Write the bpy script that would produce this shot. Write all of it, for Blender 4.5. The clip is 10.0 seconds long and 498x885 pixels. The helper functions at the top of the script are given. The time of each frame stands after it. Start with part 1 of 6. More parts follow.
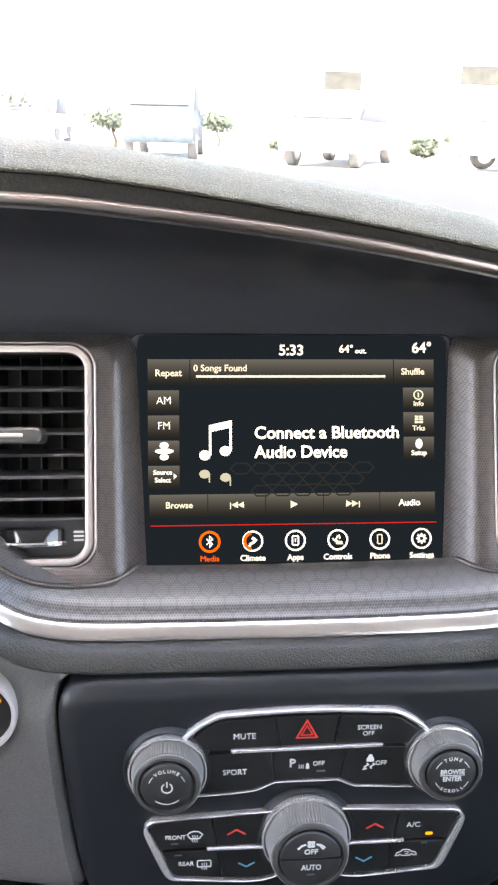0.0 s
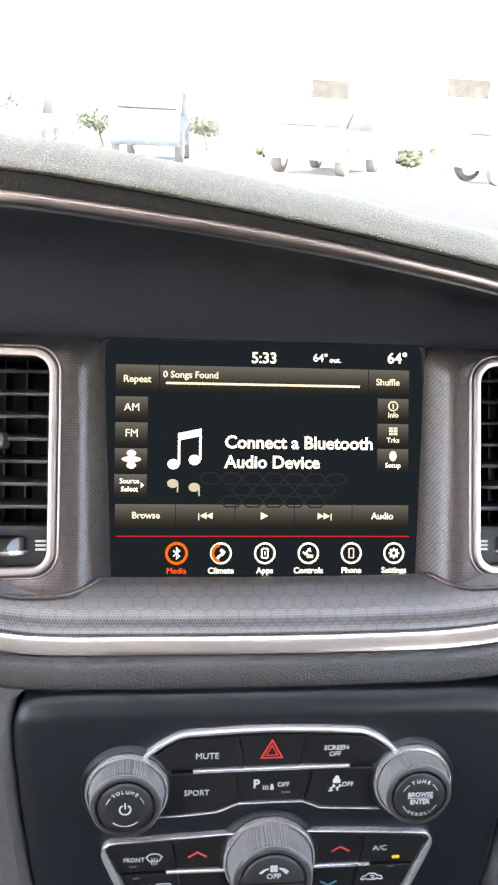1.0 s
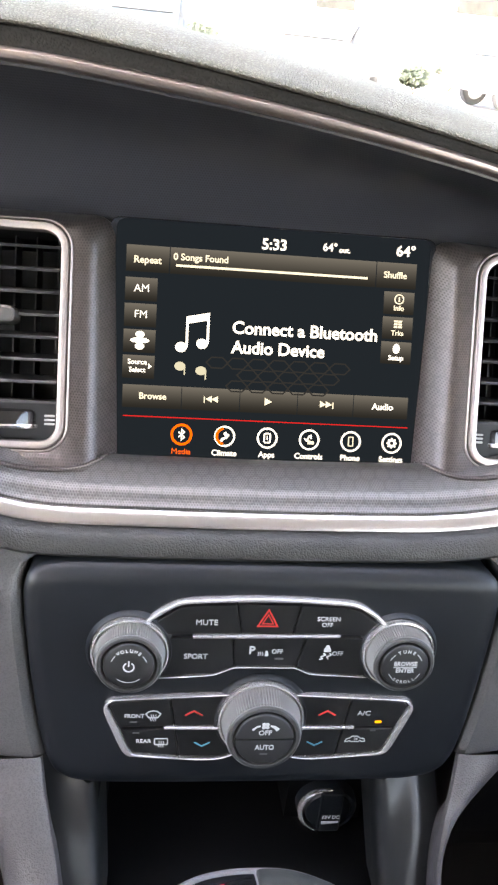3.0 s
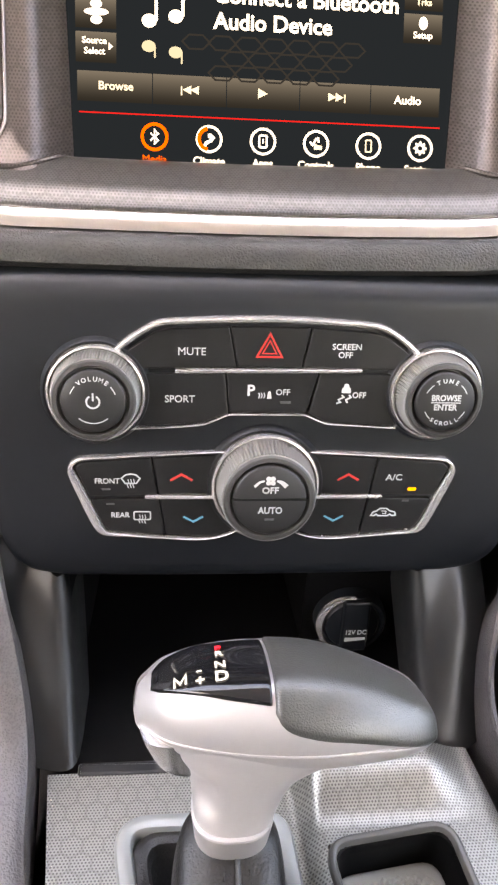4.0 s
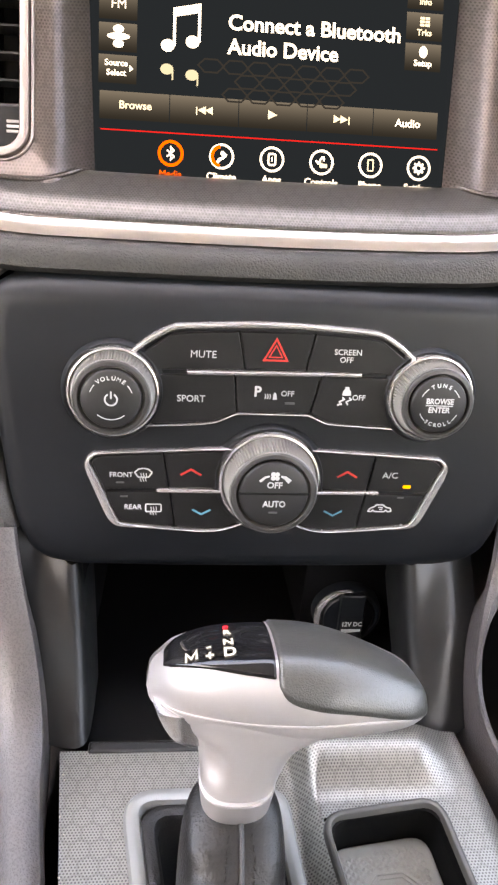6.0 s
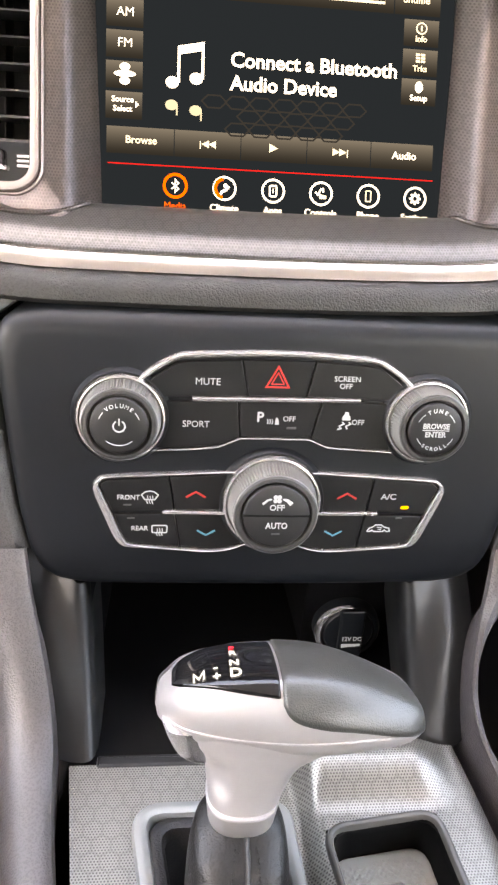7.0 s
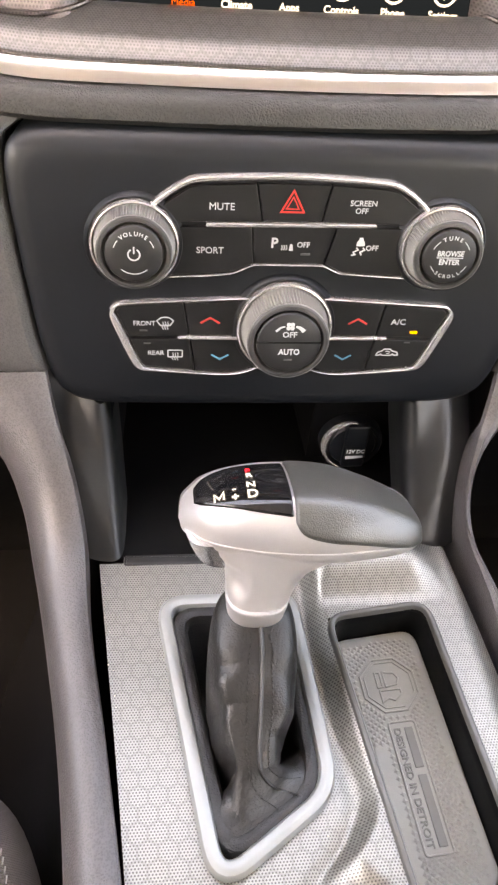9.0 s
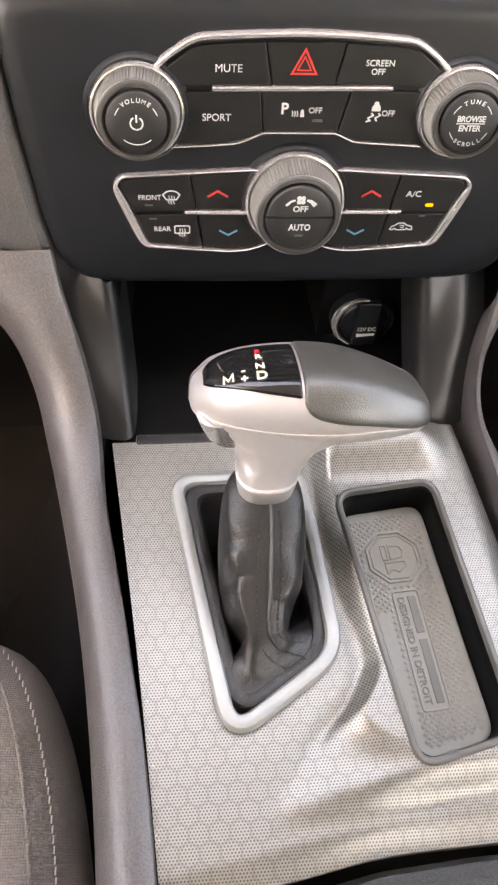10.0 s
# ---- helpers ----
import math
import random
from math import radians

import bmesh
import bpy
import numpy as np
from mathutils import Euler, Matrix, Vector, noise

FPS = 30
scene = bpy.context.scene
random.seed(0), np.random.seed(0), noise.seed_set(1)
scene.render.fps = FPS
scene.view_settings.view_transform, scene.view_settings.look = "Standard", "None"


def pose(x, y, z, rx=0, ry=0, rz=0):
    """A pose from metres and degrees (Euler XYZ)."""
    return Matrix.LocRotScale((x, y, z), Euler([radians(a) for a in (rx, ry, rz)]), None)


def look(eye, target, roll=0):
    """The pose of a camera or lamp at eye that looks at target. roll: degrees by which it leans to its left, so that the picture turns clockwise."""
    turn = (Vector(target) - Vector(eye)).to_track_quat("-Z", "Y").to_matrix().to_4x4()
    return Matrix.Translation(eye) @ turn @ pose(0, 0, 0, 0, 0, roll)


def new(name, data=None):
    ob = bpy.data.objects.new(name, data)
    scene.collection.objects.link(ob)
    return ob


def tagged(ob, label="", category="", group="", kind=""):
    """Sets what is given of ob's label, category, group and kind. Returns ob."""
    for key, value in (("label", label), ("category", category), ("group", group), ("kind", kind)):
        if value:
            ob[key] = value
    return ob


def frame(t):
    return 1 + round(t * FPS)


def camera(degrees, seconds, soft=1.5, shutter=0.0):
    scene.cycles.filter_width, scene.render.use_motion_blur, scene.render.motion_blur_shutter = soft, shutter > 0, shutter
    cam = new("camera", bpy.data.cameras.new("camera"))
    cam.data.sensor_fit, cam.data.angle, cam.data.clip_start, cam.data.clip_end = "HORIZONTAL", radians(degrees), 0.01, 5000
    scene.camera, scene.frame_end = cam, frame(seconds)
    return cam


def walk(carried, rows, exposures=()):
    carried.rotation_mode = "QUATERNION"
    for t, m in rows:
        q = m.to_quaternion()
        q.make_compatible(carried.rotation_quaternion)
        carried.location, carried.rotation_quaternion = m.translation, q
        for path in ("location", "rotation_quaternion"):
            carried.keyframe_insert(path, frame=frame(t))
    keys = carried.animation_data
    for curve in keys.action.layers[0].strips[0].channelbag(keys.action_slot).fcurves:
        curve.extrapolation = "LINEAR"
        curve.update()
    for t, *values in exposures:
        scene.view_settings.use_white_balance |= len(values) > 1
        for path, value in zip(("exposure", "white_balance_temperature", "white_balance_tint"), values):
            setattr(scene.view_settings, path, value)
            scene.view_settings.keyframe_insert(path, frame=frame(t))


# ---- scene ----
cam = camera(36.4, 10.0, soft=2.3)
PATH = [
    (0, (-0.058, 0.054, 1.152), (0.086, 1.882, 0.352), 1.4),
    (0.5, (-0.046, 0.065, 1.148), (0.14, 1.889, 0.35), 2.3),
    (1, (-0.051, 0.065, 1.15), (0.142, 1.894, 0.364), 3.1),
    (1.5, (-0.052, 0.065, 1.147), (0.129, 1.892, 0.353), 3.2),
    (2, (-0.051, 0.063, 1.15), (0.12, 1.874, 0.319), 3.7),
    (2.2, (-0.053, 0.06, 1.15), (0.117, 1.865, 0.305), 4.0),
    (3.3, (-0.063, 0.046, 1.105), (0.191, 1.762, 0.109), 6.3),
    (3.5, (-0.049, 0.052, 1.043), (0.184, 1.759, 0.028), 5.0),
    (4, (-0.041, 0.062, 0.989), (0.159, 1.761, -0.047), 3.7),
    (4.5, (-0.044, 0.054, 0.979), (0.152, 1.756, -0.052), 4.1),
    (5, (-0.045, 0.051, 0.983), (0.155, 1.757, -0.041), 4.4),
    (5.5, (-0.047, 0.045, 0.992), (0.161, 1.751, -0.029), 4.7),
    (7, (-0.052, 0.036, 1.01), (0.166, 1.75, 0.002), 4.7),
    (7.5, (-0.057, 0.03, 1.029), (0.168, 1.738, 0.013), 4.8),
    (8, (-0.058, 0.028, 1.035), (0.171, 1.722, -0.003), 4.9),
    (8.5, (-0.061, 0.028, 1.032), (0.171, 1.669, -0.087), 5.4),
    (8.7, (-0.061, 0.033, 1.035), (0.165, 1.576, -0.216), 5.5),
    (9, (-0.06, 0.037, 1.03), (0.161, 1.412, -0.406), 6.0),
    (9.5, (-0.06, 0.038, 1.033), (0.135, 1.209, -0.576), 5.9),
    (10, (-0.059, 0.039, 1.033), (0.124, 1.157, -0.615), 5.9),
]
EXPO = 3.45
walk(cam, [(t, look(eye, target, roll)) for t, eye, target, roll in PATH], [(0.0, EXPO + 0.92, 7700, 11), (2.6, EXPO + 0.94, 7700, 11), (3.3, EXPO + 1.24, 8600, 14), (3.7, EXPO + 1.29, 9600, 17), (5.0, EXPO + 1.27, 9600, 17), (6.4, EXPO + 1.36, 9600, 17), (7.6, EXPO + 1.47, 9600, 15), (8.5, EXPO + 1.38, 9600, 15), (9.0, EXPO + 1.32, 10600, 18), (10.0, EXPO + 1.24, 11000, 18)])
GLOW = 2.0 ** -EXPO

# ---- world and sun ----
SUN_UP, SUN_TURN = 56.0, 198.0
world = bpy.data.worlds.new("sky")
scene.world = world
world.use_nodes = True
wn = world.node_tree.nodes
sky = wn.new("ShaderNodeTexSky")
sky.sky_type = "NISHITA"
sky.sun_disc = False
sky.sun_elevation = radians(SUN_UP)
sky.sun_rotation = radians(SUN_TURN)
sky.air_density, sky.dust_density, sky.ozone_density = 1.0, 3.0, 1.0
world.node_tree.links.new(sky.outputs[0], wn["Background"].inputs[0])
wn["Background"].inputs[1].default_value = 0.15
sun = new("sun", bpy.data.lights.new("sun", "SUN"))
sun.data.energy, sun.data.angle, sun.data.color = 0.12, radians(40), (1.0, 0.99, 0.975)
ua, ut = radians(SUN_UP), radians(SUN_TURN)
sun.matrix_world = look(Vector((math.sin(ut) * math.cos(ua), math.cos(ut) * math.cos(ua), math.sin(ua))) * 50, (0, 0, 0))


# ---- materials ----
def principled(name, color, rough=0.5, metal=0.0, spec=0.5, coat=0.0):
    m = bpy.data.materials.new(name)
    m.use_nodes = True
    b = m.node_tree.nodes["Principled BSDF"]
    b.inputs["Base Color"].default_value = (*color, 1)
    b.inputs["Roughness"].default_value = rough
    b.inputs["Metallic"].default_value = metal
    b.inputs["Specular IOR Level"].default_value = spec
    b.inputs["Coat Weight"].default_value = coat
    return m, m.node_tree.nodes, m.node_tree.links, b


def add(nodes, kind, **settings):
    n = nodes.new("ShaderNode" + kind)
    for key, value in settings.items():
        if key == "op":
            n.operation = value
        elif key == "scale":
            n.inputs["Scale"].default_value = value
    return n


def math_node(nodes, links, op, a, b=None, c=None):
    n = add(nodes, "Math", op=op)
    for slot, v in zip(n.inputs, (a, b, c)):
        if v is None:
            continue
        if isinstance(v, (int, float)):
            slot.default_value = v
        else:
            links.new(v, slot)
    return n.outputs[0]


def mix_color(nodes, links, fac, a, b):
    n = nodes.new("ShaderNodeMix")
    n.data_type = "RGBA"
    for slot, v in ((n.inputs[0], fac), (n.inputs[6], a), (n.inputs[7], b)):
        if isinstance(v, (int, float)):
            slot.default_value = v
        elif isinstance(v, tuple):
            slot.default_value = (*v, 1)
        else:
            links.new(v, slot)
    return n.outputs[2]


def grime(nodes, links, b, color, amount=0.25, big=9.0, fine=320.0, rough=0.5, spread=0.12):
    """Colour and roughness varied at two scales."""
    co = add(nodes, "TexCoord")
    n1, n2 = add(nodes, "TexNoise", scale=big), add(nodes, "TexNoise", scale=fine)
    for n in (n1, n2):
        links.new(co.outputs["Object"], n.inputs["Vector"])
        n.inputs["Detail"].default_value = 5
    f = math_node(nodes, links, "MULTIPLY_ADD", n1.outputs[0], 0.6, math_node(nodes, links, "MULTIPLY", n2.outputs[0], 0.4))
    dark = tuple(c * (1 - amount) for c in color)
    light = tuple(min(1, c * (1 + amount)) for c in color)
    out = mix_color(nodes, links, f, dark, light)
    links.new(out, b.inputs["Base Color"])
    links.new(math_node(nodes, links, "MULTIPLY_ADD", f, 2 * spread, rough - spread), b.inputs["Roughness"])
    return out, co


def bump(nodes, links, b, height, strength, distance=0.001, invert=False):
    n = add(nodes, "Bump")
    n.inputs["Strength"].default_value = strength
    n.inputs["Distance"].default_value = distance
    n.invert = invert
    links.new(height, n.inputs["Height"])
    links.new(n.outputs[0], b.inputs["Normal"])


def plain(name, color, rough=0.5, metal=0.0, amount=0.2, spec=0.5, fine_bump=0.0, fine=1500.0, coat=0.0, spread=0.08, big=9.0):
    m, nodes, links, b = principled(name, color, rough, metal, spec, coat)
    _, co = grime(nodes, links, b, color, amount, big, 320.0, rough, spread)
    if fine_bump:
        n = add(nodes, "TexNoise", scale=fine)
        n.inputs["Detail"].default_value = 3
        links.new(co.outputs["Object"], n.inputs["Vector"])
        bump(nodes, links, b, n.outputs[0], fine_bump, 0.0004)
    return m


def leather(name, color, rough=0.5, cell=520.0, strength=0.5, spec=0.5, deep=0.0003, joint=0.0, pits=True):
    """Grain of small dark pits between raised ridges, or of rounded cells with sunken joints."""
    m, nodes, links, b = principled(name, color, rough, 0, spec)
    base, co = grime(nodes, links, b, color, 0.18, 14.0, 420.0, rough, 0.08)
    warp = add(nodes, "TexNoise", scale=cell * 0.5)
    links.new(co.outputs["Object"], warp.inputs["Vector"])
    vm = add(nodes, "VectorMath", op="MULTIPLY_ADD")
    links.new(warp.outputs["Color"], vm.inputs[0])
    vm.inputs[1].default_value = (0.55 / cell,) * 3
    links.new(co.outputs["Object"], vm.inputs[2])
    v = nodes.new("ShaderNodeTexVoronoi")
    v.feature = "SMOOTH_F1" if pits else "DISTANCE_TO_EDGE"
    v.inputs["Scale"].default_value = cell
    links.new(vm.outputs[0], v.inputs["Vector"])
    r = nodes.new("ShaderNodeMapRange")
    r.interpolation_type = "SMOOTHSTEP"
    links.new(v.outputs["Distance"], r.inputs[0])
    r.inputs[1].default_value, r.inputs[2].default_value = (0.14, 0.58) if pits else (0.02, 0.30)
    if joint:
        links.new(mix_color(nodes, links, math_node(nodes, links, "MULTIPLY_ADD", r.outputs[0], -joint, joint), base, tuple(c * 0.15 for c in color)), b.inputs["Base Color"])
    n = add(nodes, "TexNoise", scale=cell * 2.2)
    links.new(co.outputs["Object"], n.inputs["Vector"])
    bump(nodes, links, b, math_node(nodes, links, "MULTIPLY_ADD", n.outputs[0], 0.15, r.outputs[0]), strength, deep)
    return m


def perforated(name, color, dot=0.0023, hexa=0.0092, axes="xy", rough=0.42, metal=0.6, dots=0.75, edges=0.25):
    """Moulded finish with a staggered grid of small pits and a faint honeycomb."""
    m, nodes, links, b = principled(name, color, rough, metal)
    base, co = grime(nodes, links, b, color, 0.12, 12.0, 500.0, rough, 0.06)
    sep = add(nodes, "SeparateXYZ")
    links.new(co.outputs["Object"], sep.inputs[0])
    px, py = sep.outputs["XYZ".index(axes[0].upper())], sep.outputs["XYZ".index(axes[1].upper())]

    def lattice(s):
        res = []
        for off in (0.0, 0.5):
            ax = math_node(nodes, links, "ADD", math_node(nodes, links, "DIVIDE", px, s), off + 100)
            ay = math_node(nodes, links, "ADD", math_node(nodes, links, "DIVIDE", py, s * 1.7320508), off + 100)
            dx = math_node(nodes, links, "SUBTRACT", math_node(nodes, links, "FRACT", ax), 0.5)
            dy = math_node(nodes, links, "MULTIPLY", math_node(nodes, links, "SUBTRACT", math_node(nodes, links, "FRACT", ay), 0.5), 1.7320508)
            dx, dy = math_node(nodes, links, "ABSOLUTE", dx), math_node(nodes, links, "ABSOLUTE", dy)
            d2 = math_node(nodes, links, "ADD", math_node(nodes, links, "MULTIPLY", dx, dx), math_node(nodes, links, "MULTIPLY", dy, dy))
            hx = math_node(nodes, links, "MAXIMUM", dx, math_node(nodes, links, "ADD", math_node(nodes, links, "MULTIPLY", dx, 0.5), math_node(nodes, links, "MULTIPLY", dy, 0.8660254)))
            res.append((d2, hx))
        d = math_node(nodes, links, "SQRT", math_node(nodes, links, "MINIMUM", res[0][0], res[1][0]))
        h = math_node(nodes, links, "MINIMUM", res[0][1], res[1][1])
        return d, h

    d, _ = lattice(dot)
    _, h = lattice(hexa)
    pit = nodes.new("ShaderNodeMapRange")
    links.new(d, pit.inputs[0])
    pit.inputs[1].default_value, pit.inputs[2].default_value = 0.20, 0.36
    pit.inputs[3].default_value, pit.inputs[4].default_value = 1.0, 0.0
    edge = nodes.new("ShaderNodeMapRange")
    links.new(h, edge.inputs[0])
    edge.inputs[1].default_value, edge.inputs[2].default_value = 0.41, 0.46
    dim = math_node(nodes, links, "MAXIMUM", math_node(nodes, links, "MULTIPLY", pit.outputs[0], dots), math_node(nodes, links, "MULTIPLY", edge.outputs[0], edges))
    links.new(mix_color(nodes, links, dim, base, tuple(c * 0.12 for c in color)), b.inputs["Base Color"])
    bump(nodes, links, b, pit.outputs[0], 0.12, 0.0005, True)
    return m


def glowing(name, color, strength=1.0):
    m = bpy.data.materials.new(name)
    m.use_nodes = True
    nodes = m.node_tree.nodes
    nodes.clear()
    e, o = nodes.new("ShaderNodeEmission"), nodes.new("ShaderNodeOutputMaterial")
    e.inputs[0].default_value, e.inputs[1].default_value = (*color, 1), strength * GLOW
    m.node_tree.links.new(e.outputs[0], o.inputs[0])
    return m


def glass(name, tint=(1, 1, 1)):
    m, nodes, links, b = principled(name, tint, 0.0)
    b.inputs["Transmission Weight"].default_value = 1.0
    b.inputs["IOR"].default_value = 1.12
    return m


PANEL_BLACK = plain("panel_black", (0.0040, 0.0052, 0.0072), 0.44, 0, 0.25, 0.36, 0.12, 2600)
BUTTON_BLACK = plain("button_black", (0.0060, 0.0060, 0.0064), 0.44, 0, 0.2, 0.34, 0.08, 3000)
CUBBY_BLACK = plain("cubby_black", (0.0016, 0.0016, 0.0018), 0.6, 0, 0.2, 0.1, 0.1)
TRIM_GREY = plain("trim_grey", (0.0135, 0.0140, 0.0146), 0.36, 0, 0.35, 0.42, 0.12, 1800, big=30.0, spread=0.14)
VENT_GREY = plain("vent_grey", (0.024, 0.025, 0.027), 0.40, 0, 0.2, 0.5, 0.1, 1800)
RIM_GREY = plain("rim_grey", (0.075, 0.074, 0.070), 0.34, 0, 0.08, 0.5, 0.0, 1800, spread=0.03)
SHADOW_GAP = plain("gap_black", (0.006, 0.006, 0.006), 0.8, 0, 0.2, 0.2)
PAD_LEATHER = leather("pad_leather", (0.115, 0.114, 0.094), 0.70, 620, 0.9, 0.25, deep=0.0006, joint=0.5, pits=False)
ROLL_LEATHER = leather("roll_leather", (0.0225, 0.0222, 0.0215), 0.42, 1100, 0.5, 0.5, deep=0.0003, joint=0.6)
LIP_LEATHER = leather("lip_leather", (0.0100, 0.0098, 0.0098), 0.60, 900, 0.6, 0.3, deep=0.0003, joint=0.7)
SIDE_LEATHER = leather("side_leather", (0.060, 0.058, 0.058), 0.41, 1150, 0.38, 0.5, deep=0.00025, joint=0.36)
BOLSTER_LEATHER = leather("bolster_leather", (0.072, 0.065, 0.066), 0.38, 1150, 0.38, 0.6, deep=0.00025, joint=0.38)
KNOB_LEATHER = leather("knob_leather", (0.046, 0.046, 0.042), 0.37, 1700, 0.45, 1.0, deep=0.00015, joint=0.3)
BOOT_LEATHER = leather("boot_leather", (0.0095, 0.0086, 0.0085), 0.43, 1100, 0.45, 0.55, deep=0.00022, joint=0.25)
SILVER_PITS = perforated("silver_pits", (0.280, 0.272, 0.250), 0.00145, 0.0086, rough=0.40, metal=0.80, dots=0.70, edges=0.20)
FASCIA_PITS = perforated("fascia_pits", (0.096, 0.083, 0.081), 0.0015, 0.0085, "xz", 0.32, 0.65, 0.58, 0.25)
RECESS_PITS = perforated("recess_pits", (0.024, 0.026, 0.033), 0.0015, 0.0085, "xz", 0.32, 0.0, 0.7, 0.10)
LEDGE_PITS = perforated("ledge_pits", (0.116, 0.112, 0.111), 0.0015, 0.0085, "xy", 0.36, 0.7, 0.55, 0.28)
TRIM_SILVER = plain("trim_silver", (0.54, 0.52, 0.515), 0.26, 0.75, 0.06, spread=0.05)
CHROME = plain("satin_chrome", (0.60, 0.58, 0.57), 0.24, 1.0, 0.03, spread=0.01)
BROW_CHROME = plain("brow_chrome", (0.30, 0.265, 0.26), 0.34, 1.0, 0.08, spread=0.05)
FRAME_CHROME = plain("frame_chrome", (0.44, 0.40, 0.395), 0.40, 1.0, 0.08, spread=0.03)
BRIGHT = plain("bright_chrome", (0.80, 0.80, 0.80), 0.10, 1.0, 0.05, spread=0.04)
RING_SILVER = plain("ring_silver", (0.275, 0.285, 0.278), 0.44, 0.50, 0.05, spread=0.05)
SATIN = plain("satin_silver", (0.50, 0.478, 0.472), 0.40, 0.60, 0.05, spread=0.05)
BUTTON_SILVER = plain("button_silver", (0.52, 0.51, 0.51), 0.22, 0.85, 0.05, spread=0.05)
KNOB_GREY = plain("knob_grey", (0.165, 0.162, 0.156), 0.34, 0, 0.15, 0.5, 0.05)
KNOB_DARK = plain("knob_dark", (0.034, 0.033, 0.032), 0.40, 0, 0.2, 0.5, 0.08, 3000)
CAP_BLACK = plain("cap_black", (0.0130, 0.0128, 0.0130), 0.48, 0, 0.2, 0.45, 0.1, 3000)
GLOSS_BLACK = plain("gloss_black", (0.006, 0.006, 0.007), 0.07, 0, 0.2, 0.6, spread=0.03)
SCREEN_GLASS = plain("screen_glass", (0.008, 0.010, 0.014), 0.18, 0, 0.2, 0.5, spread=0.03)
LEGEND = plain("legend_white", (0.44, 0.44, 0.44), 0.5, 0, 0.05)
LEGEND_DIM = plain("legend_grey", (0.06, 0.06, 0.06), 0.5, 0, 0.05)
LEGEND_RED = plain("legend_red", (0.50, 0.026, 0.022), 0.5, 0, 0.1)
LEGEND_BLUE = plain("legend_blue", (0.07, 0.27, 0.38), 0.5, 0, 0.1)
AMBER = glowing("amber_lamp", (1.0, 0.40, 0.02), 1.0)

def woven(name, color, rough=0.9, pitch=0.00062):
    """Cloth with a fine woven relief that also tints it."""
    m, nodes, links, b = principled(name, color, rough, 0, 0.2)
    base, co = grime(nodes, links, b, color, 0.25, 12.0, 500.0, rough, 0.05)
    hs = []
    for way in ("X", "Y", "Z"):
        w = add(nodes, "TexWave", scale=0.314 / pitch / 2)
        w.bands_direction = way
        w.inputs["Distortion"].default_value = 0.6
        links.new(co.outputs["Object"], w.inputs["Vector"])
        hs.append(w.outputs["Fac"])
    h = math_node(nodes, links, "MULTIPLY", math_node(nodes, links, "ADD", hs[0], hs[2]), hs[1])
    links.new(mix_color(nodes, links, math_node(nodes, links, "MULTIPLY", h, 0.16), base, tuple(c * 1.5 for c in color)), b.inputs["Base Color"])
    bump(nodes, links, b, h, 0.6, 0.0006)
    return m


SEAT_CLOTH = woven("seat_cloth", (0.160, 0.144, 0.134))
THREAD = plain("thread", (0.42, 0.40, 0.37), 0.8, 0, 0.15)
CARPET = plain("carpet", (0.009, 0.0085, 0.009), 0.95, 0, 0.4, 0.1, 0.8, 900)
# headliner is out of view; its pale tone is assumed, to bounce light inside
HEADLINER = plain("headliner", (0.66, 0.64, 0.61), 0.9, 0, 0.1, 0.2, 0.3, 900)
RUBBER = plain("rubber_mat", (0.225, 0.225, 0.210), 0.46, 0, 0.15, 0.4, 0.2, 1500)
RUBBER_MARK = plain("rubber_mark", (0.13, 0.13, 0.125), 0.5, 0, 0.2, 0.4)
BODY_PAINT = plain("body_paint", (0.050, 0.050, 0.048), 0.85, 0.0, 0.1, spec=0.1)
CLEAR = glass("clear_glass")


# ---- mesh helpers ----
def anchor(name, at, label, category, group="", kind=""):
    ob = new(name)
    ob.empty_display_size = 0.02
    ob.matrix_world = Matrix.Translation(at)
    ob.matrix_basis = Matrix.Translation(at)
    return tagged(ob, label, category, group, kind)


def root_of(ob):
    """The place of a thing's base; parts lie in world coordinates."""
    return ob.matrix_basis.copy() if ob.parent is None and ob.data is None else Matrix.Identity(4)


def part(name, bm, material, parent=None, label="", smooth=35.0):
    """One mesh, given in world coordinates, as a child of a thing or of a part."""
    me = bpy.data.meshes.new(name)
    bmesh.ops.recalc_face_normals(bm, faces=bm.faces)
    for f in bm.faces:
        f.smooth = True
    for e in bm.edges:
        if len(e.link_faces) == 2 and e.calc_face_angle(0) > radians(smooth):
            e.smooth = False
    for f in bm.faces:
        if len(f.verts) > 4:
            f.smooth = False
            for e in f.edges:
                if e.calc_face_angle(0) > radians(4):
                    e.smooth = False
    bm.to_mesh(me)
    bm.free()
    me.materials.append(material)
    ob = new(name, me)
    if parent is not None:
        ob.parent = parent
        ob.matrix_parent_inverse = root_of(parent).inverted()
    if label:
        ob["label"] = label
    return ob


def grid(rows, closed_u=False, closed_v=False, cap=False, bm=None):
    """Quads between rows of points; closed_u joins each row's ends, closed_v the first and the last row."""
    bm = bm or bmesh.new()
    vs = [[bm.verts.new(p) for p in row] for row in rows]
    n, k = len(vs), len(vs[0])
    for i in range(n if closed_v else n - 1):
        for j in range(k if closed_u else k - 1):
            q = (vs[i][j], vs[i][(j + 1) % k], vs[(i + 1) % n][(j + 1) % k], vs[(i + 1) % n][j])
            if len(set(q)) == 4:
                bm.faces.new(q)
    if cap:
        bm.faces.new(vs[0][::-1])
        bm.faces.new(vs[-1])
    return bm


